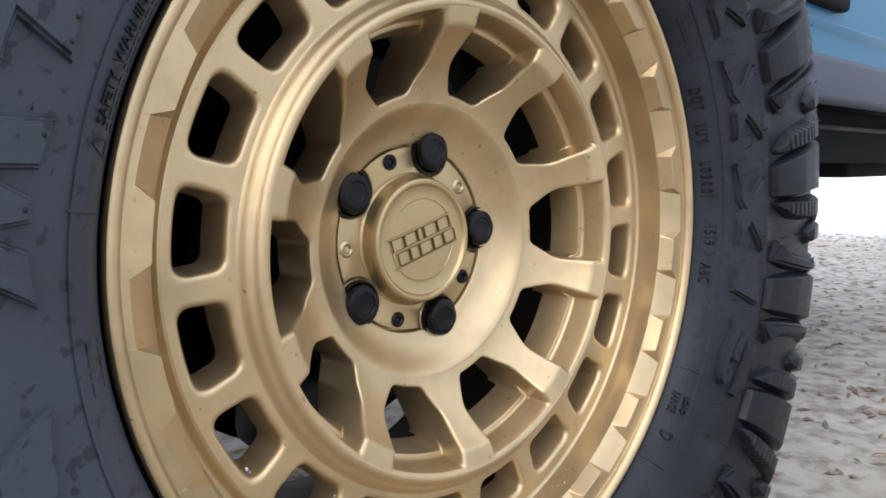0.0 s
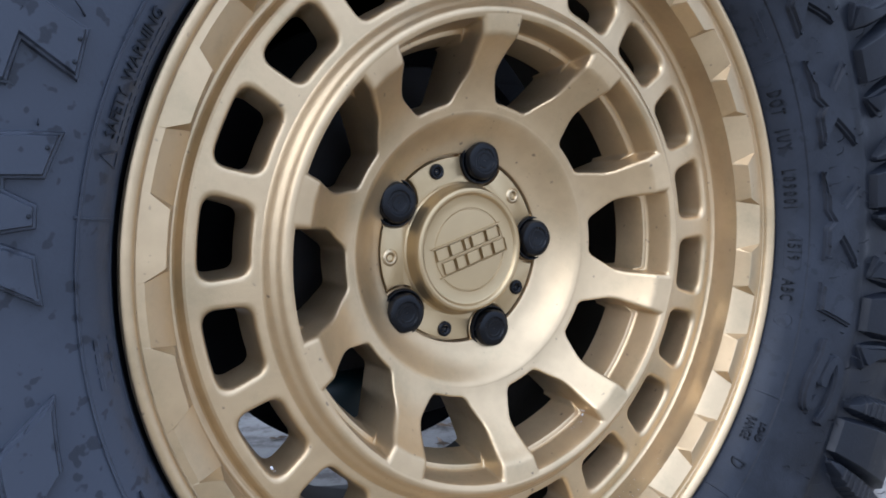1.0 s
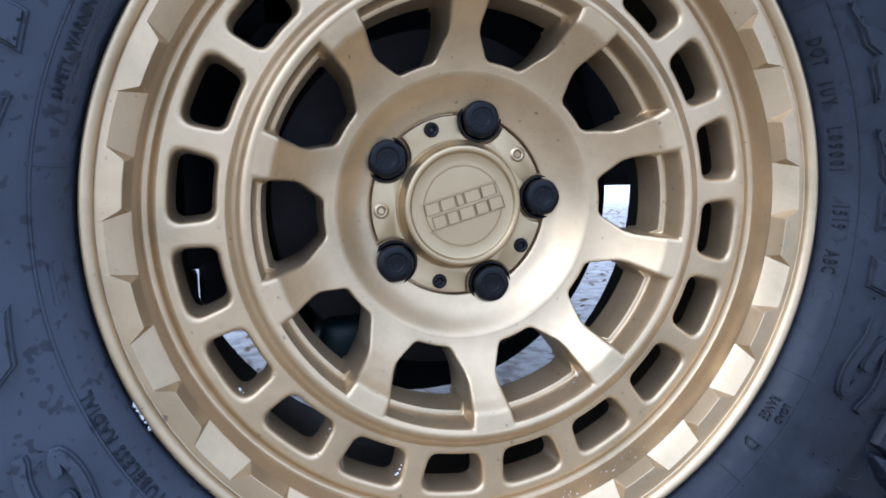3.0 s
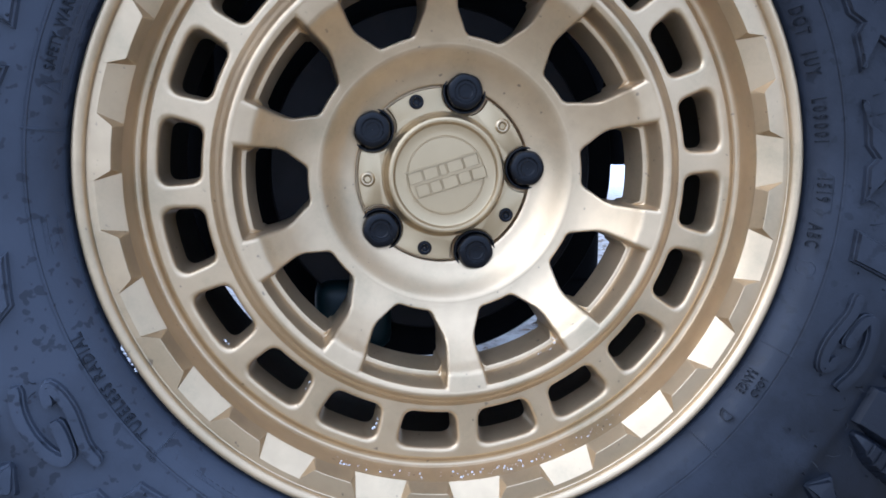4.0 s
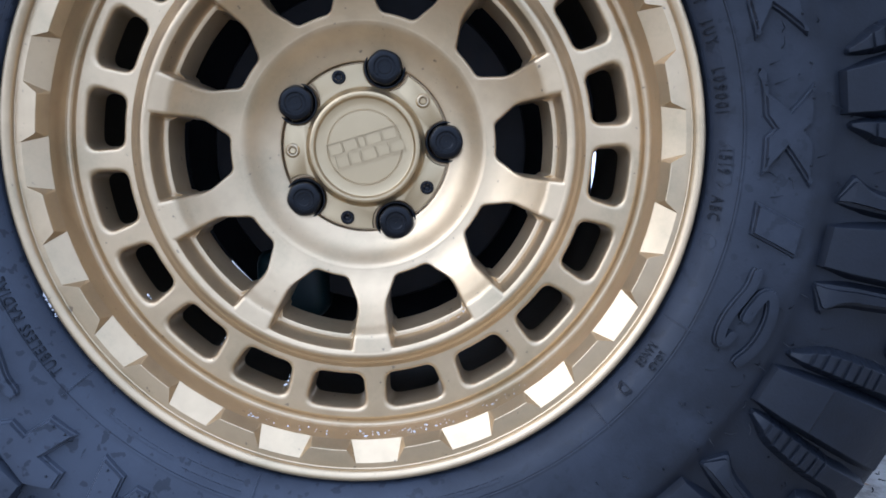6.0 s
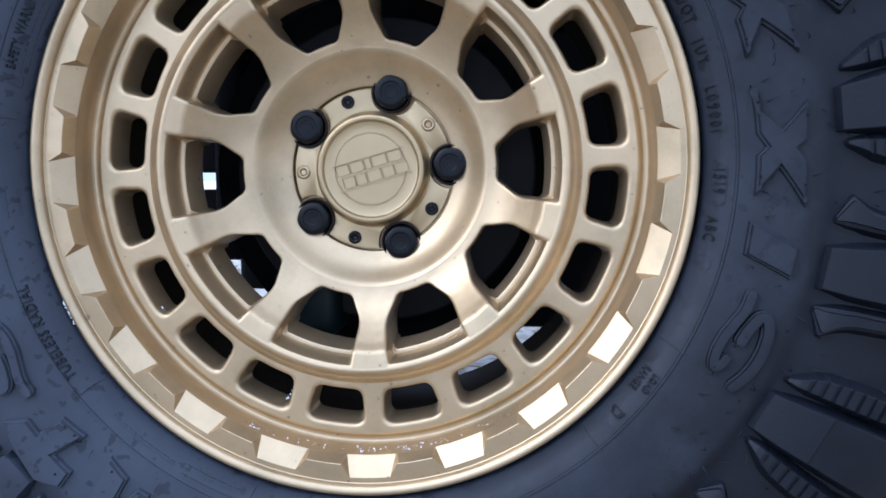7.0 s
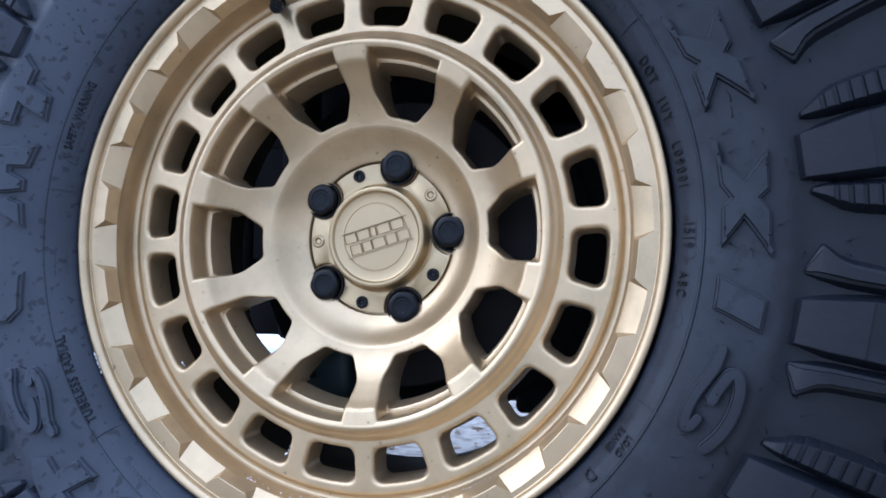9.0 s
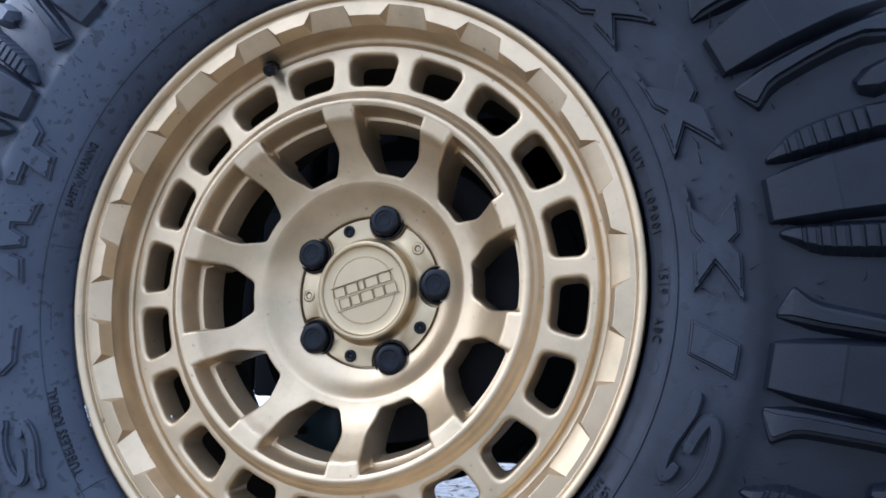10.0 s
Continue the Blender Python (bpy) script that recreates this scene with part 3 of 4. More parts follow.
# large plain shapes on the sidewall, raised plates with sloped edges
def plate(outline, height=0.0052, parent=tyre, name="moulded_plate"):
    """A raised flat shape with a stepped edge; outline is a list of (radius, degrees)."""
    ca = sum(a for r, a in outline) / len(outline)
    rc = 0.29
    flat = [Vector((r - 0.003, radians(a - ca) * rc)) for r, a in outline]
    pts = []
    for p, q in zip(flat, flat[1:] + flat[:1]):
        k = max(1, int((q - p).length / 0.0035))
        pts += [p.lerp(q, i / k) for i in range(k)]
    n = len(pts)
    area = sum(p.x * q.y - q.x * p.y for p, q in zip(pts, pts[1:] + pts[:1]))
    sgn = 1 if area > 0 else -1

    def inset(d):
        out = []
        for i in range(n):
            a, b, c = pts[i - 1], pts[i], pts[(i + 1) % n]
            u, w = (b - a).normalized(), (c - b).normalized()
            nu, nw = Vector((-u.y, u.x)) * sgn, Vector((-w.y, w.x)) * sgn
            m = nu + nw
            out.append(b + m * (d / max(m.length_squared / 2, 0.5)))
        return out

    bm = bmesh.new()
    loops = [[bm.verts.new((p.x, p.y, h)) for p in inset(d)] for d, h in ((-0.0003, -0.0008), (0.0005, height * 0.52), (0.0014, height * 0.55), (0.0021, height), (0.0027, height))]
    for lo, up in zip(loops, loops[1:]):
        for i in range(n):
            bm.faces.new((lo[i], lo[(i + 1) % n], up[(i + 1) % n], up[i]))
    top = bm.faces.new(loops[-1])
    rim_edges = set(bm.edges)
    bmesh.ops.triangulate(bm, faces=[top])
    bmesh.ops.subdivide_edges(bm, edges=[e for e in bm.edges if e not in rim_edges], cuts=2, use_grid_fill=False)
    bmesh.ops.triangulate(bm, faces=[f for f in bm.faces if len(f.verts) > 4])
    for v in bm.verts:
        v.co = on_side(v.co.x, ca + math.degrees(v.co.y / rc), v.co.z)
    bmesh.ops.recalc_face_normals(bm, faces=bm.faces)
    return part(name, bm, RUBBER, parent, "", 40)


def stub(r, deg, lift=0.0052):
    """The stub of a mould vent on a raised plate."""
    c = on_side(r - 0.003, deg, lift)
    bm = bmesh.new()
    bmesh.ops.create_uvsphere(bm, u_segments=8, v_segments=5, radius=0.0010, matrix=Matrix.Translation(c))
    return part("mould_dot", bm, RUBBER_LETTER, tyre, "", 60)


def spiked_plate(c):
    """Four spikes round a narrow waist."""
    for r, a in ((0.2780, 5.4), (0.3045, 2.9), (0.2785, -4.6), (0.3040, -5.4)):
        stub(r, c + a)
    return plate([(r, c + a) for r, a in ((0.2762, 7.8), (0.2768, 1.2), (0.2820, -0.6), (0.2768, -1.7), (0.2768, -7.1), (0.2898, -3.5), (0.3062, -8.2), (0.3057, -2.5), (0.3005, -1.0), (0.3056, -0.1), (0.3066, 4.8), (0.2918, 1.7), (0.2795, 4.4))])


def notched_plate(c, flip=1):
    """A broad bar with two square notches."""
    for r, a in ((0.2825, -3.2), (0.2855, 2.4), (0.3030, -1.8)):
        stub(r, c + flip * a)
    return plate([(r, c + flip * a) for r, a in ((0.3080, -3.2), (0.2769, -4.9), (0.2809, -0.7), (0.2948, -0.2), (0.2944, 0.5), (0.2825, 1.4), (0.2820, 3.4), (0.2996, 4.2), (0.3090, 4.4))])


def stepped_plate(c):
    for r, a in ((0.2825, 0.6), (0.2815, 2.5), (0.3080, 4.6)):
        stub(r, c + a)
    return plate([(r, c + a) for r, a in ((0.3125, -5.4), (0.2983, -3.7), (0.2985, -1.2), (0.2803, -0.7), (0.2777, 3.8), (0.3006, 2.6), (0.3008, 6.0), (0.3137, 6.4), (0.3240, 3.2), (0.3171, -2.8))])


spiked_plate(22.1)
spiked_plate(3.5)
spiked_plate(40.7)
plate([(0.2760, -7.2), (0.3071, -9.6), (0.3069, -13.7), (0.2767, -11.9)])


def swept_band(path, width, height=0.0054):
    """A raised band with a stepped edge that follows a smooth path of (radius, degrees)."""
    pts = smooth_profile(path, 6)
    n = len(pts)
    rows = []
    for i, (r, a) in enumerate(pts):
        rp, ap = pts[max(i - 1, 0)]
        rn, an = pts[min(i + 1, n - 1)]
        t = Vector((rn - rp, radians(an - ap) * r)).normalized()
        end = min(1.0, 0.62 + 0.19 * min(i, n - 1 - i))
        nrm = Vector((-t.y, t.x)) * width / 2 * end
        row = []
        for side, h in ((-1.0, -0.0008), (-0.90, 0.52), (-0.74, 0.56), (-0.64, 1.0), (0.0, 1.03), (0.64, 1.0), (0.74, 0.56), (0.90, 0.52), (1.0, -0.0008)):
            q = Vector((r, 0)) + nrm * side
            row.append(tuple(on_side(q.x, a + math.degrees(q.y / r), h * height if h > 0 else h)))
        rows.append(row)
    v = [p for row in rows for p in row]
    f = [(9 * i + k, 9 * i + k + 1, 9 * i + 10 + k, 9 * i + 9 + k) for i in range(n - 1) for k in range(8)]
    f += [tuple(range(9)), tuple(range(9 * n - 9, 9 * n))]
    return part("moulded_band", (v, f), RUBBER, tyre, "", 28)


def hooked_bands(turn):
    """Two bent bands that lie against each other."""
    swept_band([(r, a + turn) for r, a in ((0.2850, -16.2), (0.2848, -18.8), (0.2822, -21.0), (0.2796, -23.4), (0.2795, -25.8), (0.2822, -27.6), (0.2852, -27.0), (0.2868, -25.4))], 0.0080)
    swept_band([(r, a + turn) for r, a in ((0.2895, -23.6), (0.2905, -21.6), (0.2940, -19.4), (0.2985, -19.2), (0.3025, -21.0), (0.3038, -23.8), (0.3020, -26.6), (0.2970, -29.3))], 0.0090)


hooked_bands(0.0)

stepped_plate(157.0)
notched_plate(170.0)
plate([(0.2818, 175.5), (0.2790, 179.9), (0.2954, 178.0), (0.3040, 176.6), (0.2993, 175.2), (0.2938, 174.6)])
plate([(0.3053, -169.5), (0.2793, -172.6), (0.2838, -166.1), (0.2946, -164.4), (0.3073, -165.0)])
hooked_bands(-127.9)
stepped_plate(-138.0)
notched_plate(-124.5)
plate([(r, a - 68.0) for r, a in ((0.2818, -44.5), (0.2790, -40.1), (0.2954, -42.0), (0.3040, -43.4), (0.2993, -44.8), (0.2938, -45.4))])
spiked_plate(-96.0)
spiked_plate(-77.5)
stepped_plate(108.0)
notched_plate(94.0)
spiked_plate(76.0)

# ---- shoulder and tread of the tyre ----
SHOULDER = [p for p in front_side if p[0] >= 0.3075]
RUN = [0.0]
for p, q in zip(SHOULDER, SHOULDER[1:]):
    RUN.append(RUN[-1] + math.hypot(q[0] - p[0], q[1] - p[1]))


def skin(s, deg, h):
    """A point h over the tyre's surface, s metres along its profile past radius 0.3075."""
    i = max(0, min(len(RUN) - 2, int(np.searchsorted(RUN, s)) - 1))
    t = (s - RUN[i]) / (RUN[i + 1] - RUN[i])
    (r0, o0), (r1, o1) = SHOULDER[i], SHOULDER[i + 1]
    d = math.hypot(r1 - r0, o1 - o0)
    return P(r0 + (r1 - r0) * t - (o1 - o0) / d * h, deg, o0 + (o1 - o0) * t + (r1 - r0) / d * h)


EDGE = 0.0125  # run at which the shoulder blocks begin


def block_mesh(rows, bev=0.12, ledge=0.0):
    """A raised block with sloped flanks, from rows of (run, left edge, right edge, height)."""
    v, f = [], []
    for s, a, b, h in rows:
        past = max(0.0, s - EDGE)
        fade = min(1.0, max(0.0, (EDGE + 0.125 - s) / 0.055))
        if h > 0:
            h += 0.0048 * min(1.0, past / 0.014) * fade - 0.0036 * min(1.0, max(0.0, past - 0.055) / 0.045)
        slope = 0.22 + 0.62 * min(1.0, past / 0.020) * min(1.0, fade + 0.3)
        e = min(bev, (b - a) * 0.2)
        w = min(ledge, (b - a) * 0.18)
        low, up = (0.55, 0.60) if w else (0.92, 1.0)
        inner = w + e if w else e
        for deg, hh in ((a - slope, -0.003), (a, h * low), (a + max(w, e * 0.5), h * (up if w else 0.97)), (a + inner, h), (b - inner, h), (b - max(w, e * 0.5), h * (up if w else 0.97)), (b, h * low), (b + slope, -0.003)):
            v.append(skin(s, deg, hh))
    n = len(rows)
    for i in range(n - 1):
        f += [(8 * i + k, 8 * i + k + 1, 8 * i + 9 + k, 8 * i + 8 + k) for k in range(7)]
    f += [tuple(range(8)), tuple(range(8 * n - 8, 8 * n))]
    return v, f


def shared_parts(name, data, mat, parent, angles, sharp=24):
    first = part(name, data, mat, parent, "", sharp)
    first.rotation_euler = (0, -radians(angles[0]), 0)
    made = [first]
    for a in angles[1:]:
        ob = new(name, first.data)
        ob.parent = parent
        ob.rotation_euler = (0, -radians(a), 0)
        made.append(ob)
    return made


BLOCK_AT = [6.7 - 18.0 * k for k in range(20)]
shared_parts("shoulder_block", block_mesh([
    (EDGE - 0.0008, -2.50, 2.45, -0.001), (EDGE, -2.45, 2.40, 0.0030), (EDGE + 0.0016, -2.45, 2.40, 0.0058), (EDGE + 0.020, -2.50, 2.75, 0.0068), (EDGE + 0.0385, -2.40, 3.15, 0.0080),
    (EDGE + 0.0400, -2.40, 3.15, 0.0072), (EDGE + 0.0560, -2.35, 3.35, 0.0078), (EDGE + 0.074, -2.3, 3.4, 0.0095), (EDGE + 0.088, -2.3, 3.4, 0.0085), (EDGE + 0.104, -2.3, 3.4, 0.0072), (EDGE + 0.130, -2.4, 3.4, 0.0066), (EDGE + 0.150, -2.6, 3.2, 0.0066)]),
    RUBBER, tyre, BLOCK_AT)
# every other block has bent lugs on both sides, the ones between have ribbed lugs
RIBBED_AT, BENT_AT = BLOCK_AT[0::2], BLOCK_AT[1::2]


def mirrored(rows, c=0.35):
    return [(s, 2 * c - b, 2 * c - a, h) for s, a, b, h in rows]


bent = [
    (EDGE + 0.0012, -4.95, -4.62, -0.001), (EDGE + 0.0022, -5.25, -4.55, 0.0036), (EDGE + 0.0095, -7.45, -4.30, 0.0050), (EDGE + 0.0112, -7.55, -4.25, 0.0050), (EDGE + 0.0200, -6.25, -4.05, 0.0056), (EDGE + 0.0265, -5.80, -3.90, 0.0058),
    (EDGE + 0.045, -5.3, -3.7, 0.0070), (EDGE + 0.064, -4.9, -3.5, 0.0084), (EDGE + 0.080, -4.8, -3.4, 0.0092), (EDGE + 0.100, -5.6, -3.3, 0.0072), (EDGE + 0.125, -6.4, -3.2, 0.0066)]
shared_parts("bent_lug", block_mesh(bent, 0.10, 0.42), RUBBER, tyre, BENT_AT)
shared_parts("bent_lug", block_mesh(mirrored(bent), 0.10, 0.42), RUBBER, tyre, BENT_AT)
ribbed = [(EDGE + 0.0040, 4.38, 4.52, -0.001), (EDGE + 0.0052, 4.32, 4.72, 0.0032), (EDGE + 0.0105, 4.26, 5.15, 0.0046)]
for k in range(8):
    s0 = EDGE + 0.0125 + 0.0072 * k
    lo_e, hi_e = 4.25 + 0.06 * k, (5.30, 5.95, 6.35, 6.50, 6.60, 6.66, 6.70, 6.72)[k]
    nx = (5.95, 6.35, 6.50, 6.60, 6.66, 6.70, 6.72, 6.74)[k] - hi_e
    ribbed += [(s0, lo_e, hi_e, 0.0050 + 0.0004 * k), (s0 + 0.0042, lo_e + 0.03, hi_e + nx * 0.58, 0.0052 + 0.0004 * k), (s0 + 0.0046, lo_e + 0.04, hi_e + nx * 0.64, 0.0036 + 0.0004 * k), (s0 + 0.0066, lo_e + 0.05, hi_e + nx * 0.92, 0.0036 + 0.0004 * k)]
ribbed += [(EDGE + 0.082, 4.6, 6.6, 0.0090), (EDGE + 0.105, 4.6, 7.8, 0.0072), (EDGE + 0.130, 4.6, 8.4, 0.0066)]
shared_parts("ribbed_lug", block_mesh(ribbed, 0.12), RUBBER, tyre, RIBBED_AT)
shared_parts("ribbed_lug", block_mesh(mirrored(ribbed), 0.12), RUBBER, tyre, RIBBED_AT)
deep = [(EDGE + 0.066, 9.0, 9.4, 0.001), (EDGE + 0.074, 8.4, 10.0, 0.0075), (EDGE + 0.095, 8.6, 10.6, 0.0095), (EDGE + 0.125, 9.2, 11.4, 0.0105)]
shared_parts("tie_bar", block_mesh(deep), RUBBER, tyre, BLOCK_AT)


def crown_block(s0, s1, a, b):
    m = (s0 + s1) / 2
    return block_mesh([(s0, a, b, 0.006), (s0 + 0.002, a, b, 0.0125), (m, a + 0.6, b + 0.6, 0.0128), (s1 - 0.002, a + 1.2, b + 1.2, 0.0125), (s1, a + 1.2, b + 1.2, 0.006)])


shared_parts("tread_block", crown_block(EDGE + 0.160, EDGE + 0.195, -5.0, 2.6), RUBBER, tyre, BLOCK_AT)
shared_parts("tread_block", crown_block(EDGE + 0.160, EDGE + 0.190, 4.2, 11.4), RUBBER, tyre, BLOCK_AT)


# two small moulded dots on each broad block
def dot(s, deg, h):
    c = Vector(skin(s, deg, h))
    up = (Vector(skin(s, deg, h + 0.001)) - c).normalized()
    bm = bmesh.new()
    bmesh.ops.create_uvsphere(bm, u_segments=8, v_segments=5, radius=0.0009, matrix=Matrix.Translation(c) @ up.to_track_quat("Z", "Y").to_matrix().to_4x4() @ Matrix.Diagonal((1, 1, 0.7, 1)))
    return bm


shared_parts("mould_dot", dot(EDGE + 0.0045, -1.85, 0.0060), RUBBER_LETTER, tyre, BLOCK_AT)
shared_parts("mould_dot", dot(EDGE + 0.0045, 1.85, 0.0060), RUBBER_LETTER, tyre, BLOCK_AT)


# vent whiskers left over from the mould
def whiskers():
    rng = random.Random(11)
    v, f = [], []
    for k in range(720):
        s, deg = rng.uniform(-0.030, 0.075) if k < 460 else rng.uniform(0.085, 0.150), rng.uniform(0, 360)
        if s < 0:
            c = on_side(0.3075 + s, deg, 0.0)
        else:
            c = Vector(skin(s, deg, 0.0 if s < 0.08 else 0.0055))
        out = (Vector((c.x * 0.25, -0.3, c.z * 0.25)) if s < 0.08 else Vector((c.x, -0.12, c.z))).normalized()
        side = Vector((rng.uniform(-1, 1), 0, rng.uniform(-1, 1))).normalized()
        ln = rng.uniform(0.0025, 0.0095)
        pts = [c, c + out * ln * 0.5 + side * ln * 0.25, c + out * ln * 0.7 + side * ln * 0.8]
        w = 0.00042
        base = len(v)
        for i, p in enumerate(pts):
            ww = w * (1 - 0.3 * i)
            for q in range(4):
                a = math.pi / 2 * q
                v.append(tuple(p + Vector((math.cos(a) * ww, math.sin(a) * ww, math.sin(a + 0.7) * ww))))
        for i in range(2):
            f += [(base + 4 * i + q, base + 4 * i + (q + 1) % 4, base + 4 * i + 4 + (q + 1) % 4, base + 4 * i + 4 + q) for q in range(4)]
    return v, f


tagged(part("mould_flash", whiskers(), RUBBER_LETTER, tyre), kind="stuff")


# ---- frozen grains on the wheel ----
def grains(places, seed):
    """Flat crumbs of ice; each place is radius, degrees, height, count, spreads and size."""
    rng = random.Random(seed)
    v, f = [], []
    for r, a, o, n, dr, da, size in places:
        for k in range(n):
            c = Vector(P(r + rng.gauss(0, dr), a + rng.gauss(0, da), o))
            c.y -= 0.0003
            base = len(v)
            sz = size * rng.uniform(0.2, 1.0)
            for q in range(6):
                t = math.pi / 3 * q
                rr = sz * rng.uniform(0.5, 1.2)
                v.append((c.x + rr * math.cos(t), c.y, c.z + rr * math.sin(t)))
            v.append((c.x, c.y - sz * 0.5, c.z))
            f += [(base + q, base + (q + 1) % 6, base + 6) for q in range(6)]
            f.append(tuple(range(base, base + 6)))
    return v, f


GRAINS = [(0.2169, a, o, n, 0.0003, w, z) for a, n, w, z in ((-86, 6, 4, 0.0011), (-76, 6, 4, 0.0010), (-64, 4, 6, 0.0007), (-104, 5, 5, 0.0009), (-53, 2, 4, 0.0005)) for o in (0.0560, 0.0590, 0.0620, 0.0650)]
GRAINS += [(0.2172, -111.5, 0.0640, 8, 0.0004, 1.5, 0.0009),
          (0.2442, -153.5, 0.0850, 26, 0.0005, 1.2, 0.0012), (0.1968, -145.2, 0.0470, 5, 0.0006, 0.4, 0.0012), (0.1793, -125.8, 0.0470, 9, 0.0022, 0.15, 0.0011), (0.1865, -108.1, 0.0480, 10, 0.0036, 0.15, 0.0011), (0.2000, -106.6, 0.0450, 5, 0.0008, 0.6, 0.0009),
          (0.1440, -58.0, 0.0440, 14, 0.0030, 0.9, 0.0007), (0.1480, -62.0, 0.0470, 8, 0.0010, 2.5, 0.0006), (0.1527, -94.3, 0.0470, 6, 0.0012, 0.6, 0.0007)]
flecks = link_mesh("snow_flecks", grains(GRAINS, 5), FLECK, None, "", 20)
flecks.location = (0, 0, HUB)
tagged(flecks, "white frozen grains stuck on the bronze rim", "snow", kind="stuff")

# ---- brake and axle behind the wheel ----
brake = new("brake_assembly")
brake.location = (0, 0, HUB)
tagged(brake, "dark rusty disc brake behind the wheel", "brake")
part("disc", revolve([(0.060, -0.045), (0.075, -0.050), (0.125, -0.052), (0.134, -0.053), (0.136, -0.056), (0.136, -0.074), (0.060, -0.076)], 96), IRON, brake, "dark iron brake disc")
part("hub", revolve([(0.0005, -0.010), (0.060, -0.012), (0.066, -0.020), (0.068, -0.060), (0.055, -0.090), (0.040, -0.20)], 64), UNDER, brake)
cal = part("caliper", lathe_box(-0.102, -0.038, 0.038, 0.092, -0.152, -0.090, 0.014), TEAL, brake, "dark teal painted brake caliper")
part("bleed_nipple", moved(revolve([(0.0045, 0.0), (0.0045, 0.012), (0.003, 0.014), (0.003, 0.020)], 12), Matrix.Translation((-0.080, 0.041, -0.125))), IRON, cal)
part("backing_plate", revolve([(0.050, -0.118), (0.110, -0.121), (0.160, -0.120), (0.170, -0.116), (0.1765, -0.112), (0.1785, -0.115), (0.1770, -0.126), (0.050, -0.130)], 96), UNDER, brake, "black pressed backing plate")
part("axle_tube", moved(revolve([(0.045, 0.0), (0.045, -1.30)], 32), Matrix.Translation((0, 0.1, 0))), UNDER, brake)

# ---- the vehicle round the wheel ----
car = new("off_road_vehicle")
car.location = (0, 0, 0)
tagged(car, "sky blue off-road vehicle with grey plastic sill cladding", "car")


def arch_panel(y0, y1):
    """Body side with a round wheel arch cut through it."""
    v, f = [], []
    rad = 0.73
    top, lft, rgt, bot = 1.25, -1.15, 2.6, HUB + 0.188
    outer, inner = [], []
    n = 48
    for i in range(n + 1):
        a = radians(200 - 220 * i / n)
        x, z = rad * math.cos(a), HUB + rad * math.sin(a)
        inner.append((x, max(z, bot)))
        k = min((rgt if math.cos(a) > 0 else -lft) / max(abs(math.cos(a)), 1e-6), (top - HUB) / max(math.sin(a), 1e-6) if math.sin(a) > 0 else 1e9)
        outer.append((k * math.cos(a), max(HUB + k * math.sin(a), bot)))
    for y in (y0, y1):
        v += [(x, y, z) for x, z in inner] + [(x, y, z) for x, z in outer]
    m = n + 1
    for s in (0, 2 * m):
        f += [(s + i, s + i + 1, s + m + i + 1, s + m + i) for i in range(n)]
    f += [(i, i + 1, 2 * m + i + 1, 2 * m + i) for i in range(n)]
    f += [(m + i, m + i + 1, 3 * m + i + 1, 3 * m + i) for i in range(n)]
    return v, f


part("body_side", arch_panel(0.07, 0.10), BLUE, car, "sky blue painted body side")
part("sill_cladding", lathe_box(0.60, 2.6, 0.055, 0.088, HUB + 0.150, HUB + 0.225, 0.012), CLAD, car, "blue-grey plastic sill cladding")
tuck = lathe_box(0.60, 2.6, 0.058, 0.16, HUB + 0.226, HUB + 0.275, 0.003)
for vert in tuck.verts:  # the lower edge of the body turns in under the doors
    if vert.co.y < 0.09 and vert.co.z < HUB + 0.25:
        vert.co.y += 0.056
part("lower_body_edge", tuck, BLUE, car, "sky blue body edge turned inward")
part("door_trim", lathe_box(0.80, 0.985, 0.052, 0.075, HUB + 0.296, HUB + 0.335, 0.008), UNDER, car, "black rounded door trim")
part("mount_bracket", lathe_box(1.50, 1.95, 0.22, 0.30, HUB + 0.022, HUB + 0.062, 0.008), UNDER, car, "black hanging bracket")
part("brake_pipe", lathe_box(0.66, 2.5, 0.150, 0.162, HUB + 0.118, HUB + 0.130, 0.004), IRON, car)
part("frame_rail", lathe_box(0.62, 2.6, 0.16, 0.34, HUB + 0.055, HUB + 0.16, 0.01), UNDER, car, "black frame rail")
part("underbody", lathe_box(-1.1, 2.6, 0.36, 1.30, HUB + 0.16, HUB + 0.30, 0.02), UNDER, car, "black underbody")
# black panels added to close the dark gaps behind the wheel
part("inner_panel", lathe_box(-0.14, 0.265, 0.36, 0.42, HUB - 0.185, HUB + 0.60, 0.02), UNDER, car, "black panel added behind the wheel")
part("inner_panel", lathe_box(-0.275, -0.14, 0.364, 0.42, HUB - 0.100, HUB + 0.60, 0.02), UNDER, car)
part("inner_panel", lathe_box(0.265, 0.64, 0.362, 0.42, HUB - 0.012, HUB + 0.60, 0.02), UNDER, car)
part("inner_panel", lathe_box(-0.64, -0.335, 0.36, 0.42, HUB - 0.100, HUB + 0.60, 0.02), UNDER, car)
# the next seven are no real parts, black blocks added to darken the openings
part("gap_block_left", lathe_box(-0.338, -0.275, 0.362, 0.42, HUB - 0.107, HUB - 0.022, 0.006), UNDER, car)
part("gap_block_upper", lathe_box(-0.339, -0.273, 0.368, 0.42, HUB + 0.001, HUB + 0.58, 0.004), UNDER, car)
part("gap_block_low", lathe_box(-0.250, -0.208, 0.358, 0.42, HUB - 0.156, HUB - 0.101, 0.010), UNDER, car)
part("gap_block_right", lathe_box(0.057, 0.262, 0.354, 0.42, HUB - 0.198, HUB - 0.160, 0.008), UNDER, car)
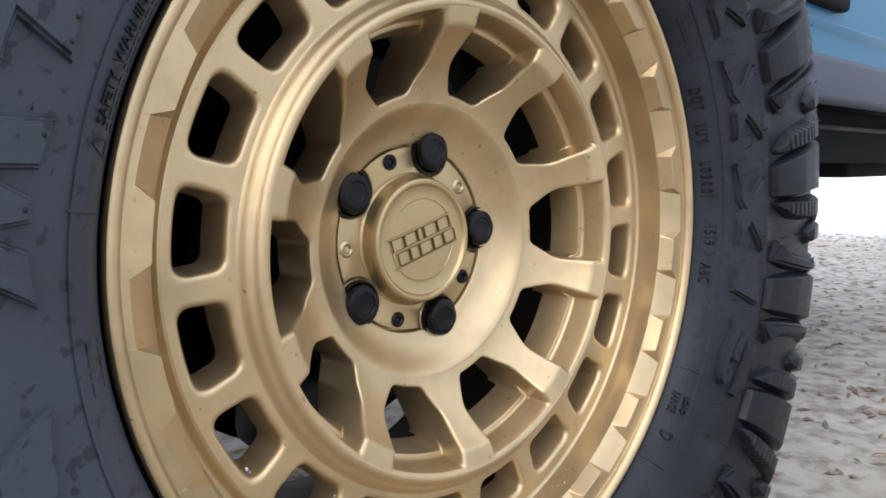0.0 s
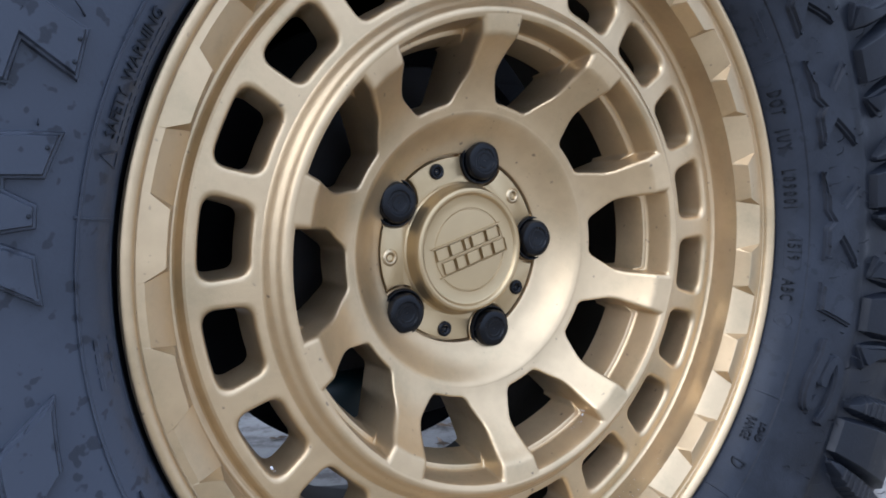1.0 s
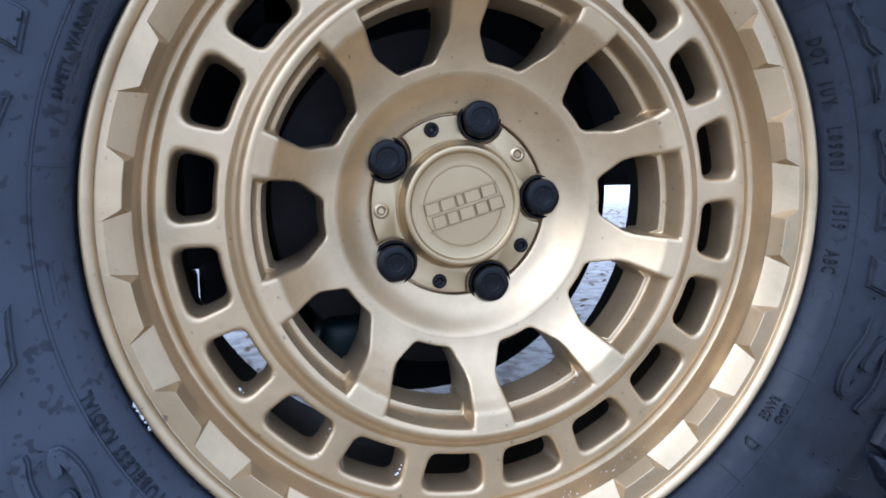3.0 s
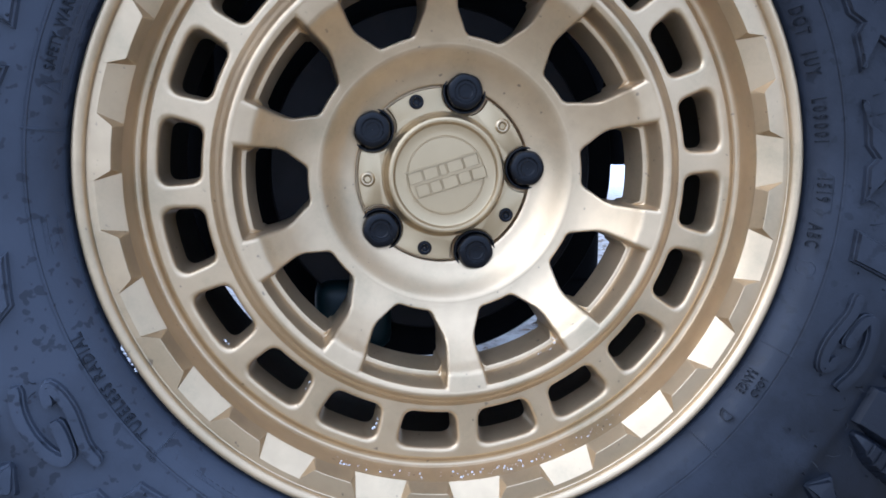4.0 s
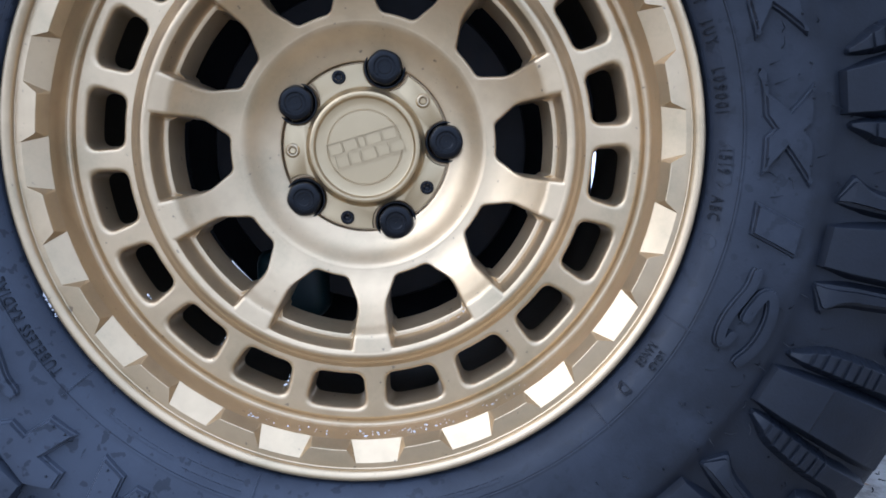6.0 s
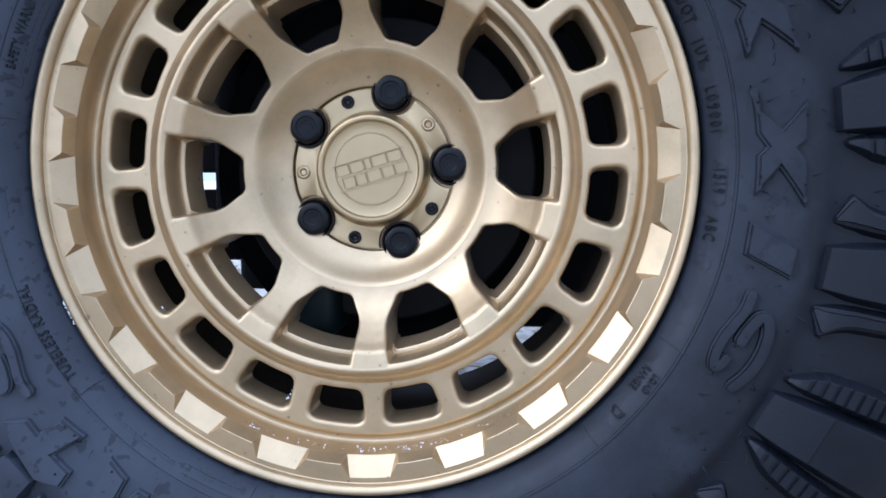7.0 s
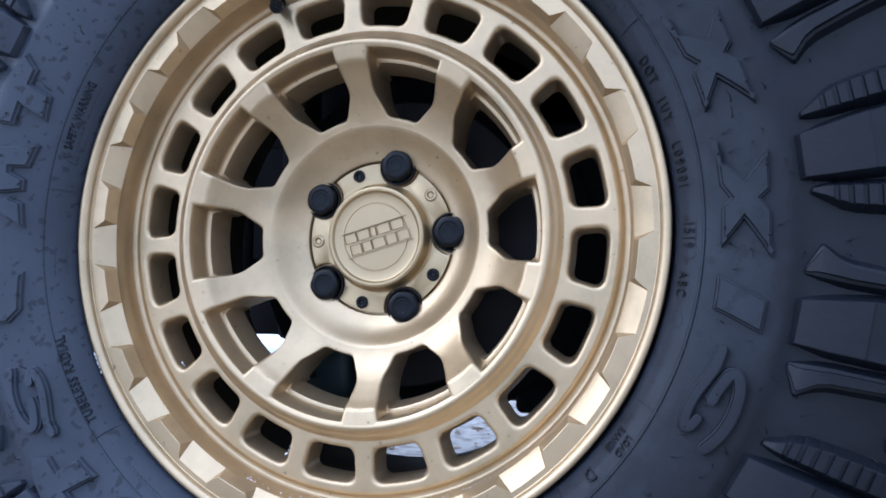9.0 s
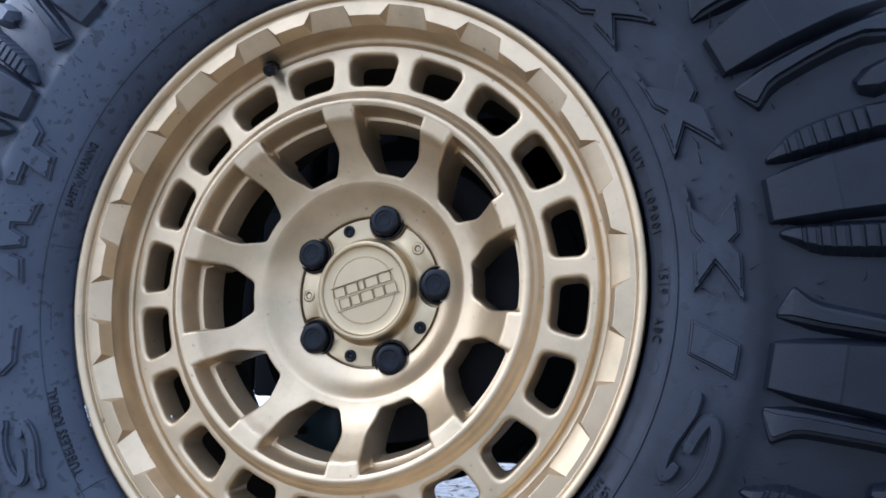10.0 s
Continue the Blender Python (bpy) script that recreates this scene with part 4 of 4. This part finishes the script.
part("gap_block_mid", lathe_box(-0.205, -0.141, 0.366, 0.42, HUB - 0.146, HUB - 0.080, 0.012), UNDER, car)
part("gap_block_tongue", lathe_box(-0.1395, -0.095, 0.357, 0.42, HUB - 0.206, HUB - 0.150, 0.016), UNDER, car)
part("gap_block_front", lathe_box(-0.256, -0.213, 0.29, 0.335, HUB - 0.110, HUB + 0.42, 0.012), UNDER, car, "added black block behind the rim openings")
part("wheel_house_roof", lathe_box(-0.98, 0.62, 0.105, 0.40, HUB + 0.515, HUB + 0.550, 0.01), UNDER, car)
part("roof_mass", lathe_box(-1.15, 2.6, 0.10, 1.5, 1.0, 1.75, 0.08), BLUE, car, "sky blue upper body")

# ---- ground ----
def ground_sheet():
    verts, faces = [], []
    xs = [-1500, -300, -60, -20, -8] + [-5 + 0.1 * i for i in range(1, 120)] + [8, 20, 60, 300, 1500]
    ys = [-1500, -300, -60, -20, -6] + [-3 + 0.1 * i for i in range(1, 90)] + [8, 20, 60, 300, 1500]
    for y in ys:
        for x in xs:
            near = max(0.0, 1 - math.hypot(x, y) / 9)
            h = noise.noise(Vector((x * 2.1, y * 2.1, 0))) * 0.018 + noise.noise(Vector((x * 7, y * 7, 3))) * 0.010
            verts.append((x, y, h * near - 0.006))
    n = len(xs)
    for j in range(len(ys) - 1):
        faces += [(j * n + i, j * n + i + 1, (j + 1) * n + i + 1, (j + 1) * n + i) for i in range(n - 1)]
    return verts, faces


def front_tone_patch(mat):
    """Blends an added, unseen brown patch into the snow to tone the wheel's reflections."""
    n, l = mat.node_tree.nodes, mat.node_tree.links
    b = n["Principled BSDF"]
    old = b.inputs["Base Color"].links[0].from_socket
    co = n.new("ShaderNodeTexCoord")
    away = n.new("ShaderNodeVectorMath")
    away.operation = "DISTANCE"
    away.inputs[1].default_value = (0.2, -2.0, 0.0)
    l.new(co.outputs["Object"], away.inputs[0])
    ns = n.new("ShaderNodeTexNoise")
    ns.inputs["Scale"].default_value = 1.6
    ns.inputs["Detail"].default_value = 9
    l.new(co.outputs["Object"], ns.inputs["Vector"])
    ad = n.new("ShaderNodeMath")
    ad.operation = "MULTIPLY_ADD"
    ad.inputs[1].default_value = -1.6
    l.new(ns.outputs["Fac"], ad.inputs[0])
    l.new(away.outputs["Value"], ad.inputs[2])
    mr = n.new("ShaderNodeMapRange")
    mr.inputs[1].default_value, mr.inputs[2].default_value = 0.80, 1.35
    l.new(ad.outputs[0], mr.inputs[0])
    mx = n.new("ShaderNodeMix")
    mx.data_type = "RGBA"
    l.new(mr.outputs[0], mx.inputs[0])
    mx.inputs[6].default_value = (0.27, 0.235, 0.185, 1)
    l.new(old, mx.inputs[7])
    # snow colour rises to near white with distance, for blown-out far ground
    out = n.new("ShaderNodeVectorMath")
    out.operation = "DISTANCE"
    out.inputs[1].default_value = (0.6, 0.6, 0.0)
    l.new(co.outputs["Object"], out.inputs[0])
    far = n.new("ShaderNodeMapRange")
    far.inputs[1].default_value, far.inputs[2].default_value = 4.2, 7.0
    l.new(out.outputs["Value"], far.inputs[0])
    far_white = n.new("ShaderNodeMix")
    far_white.data_type = "RGBA"
    l.new(far.outputs[0], far_white.inputs[0])
    l.new(mx.outputs[2], far_white.inputs[6])
    far_white.inputs[7].default_value = (0.78, 0.78, 0.79, 1)
    l.new(far_white.outputs[2], b.inputs["Base Color"])


front_tone_patch(SNOW)
ground = link_mesh("ground", ground_sheet(), SNOW, None, "trampled pale snow with brown litter", 80)
tagged(ground, "trampled pale snow with brown litter", "ground", kind="structure")


def litter():
    """Brown leaf scraps and bark trodden into the snow."""
    rng = random.Random(21)
    v, f = [], []
    for k in range(9000):
        x, y = rng.uniform(-2.5, 5.5), rng.uniform(-1.5, 4.5)
        near = max(0.0, 1 - math.hypot(x, y) / 9)
        z = (noise.noise(Vector((x * 2.1, y * 2.1, 0))) * 0.018 + noise.noise(Vector((x * 7, y * 7, 3))) * 0.010) * near - 0.003
        ln, w, t = rng.uniform(0.006, 0.032), rng.uniform(0.002, 0.009), rng.uniform(0, math.pi)
        u, n = Vector((math.cos(t), math.sin(t), rng.uniform(-0.1, 0.1))), Vector((-math.sin(t), math.cos(t), rng.uniform(-0.2, 0.2)))
        c = Vector((x, y, z))
        b = len(v)
        v += [tuple(c - u * ln), tuple(c - n * w), tuple(c + u * ln * rng.uniform(0.6, 1)), tuple(c + n * w * rng.uniform(0.5, 1.3)), tuple(c + Vector((0, 0, rng.uniform(0.002, 0.006))))]
        f += [(b, b + 1, b + 4), (b + 1, b + 2, b + 4), (b + 2, b + 3, b + 4), (b + 3, b, b + 4)]
    return v, f


scraps = link_mesh("ground_litter", litter(), CHIP, None, "", 20)
tagged(scraps, "brown leaf and bark scraps trodden into the ground", "litter", kind="stuff")
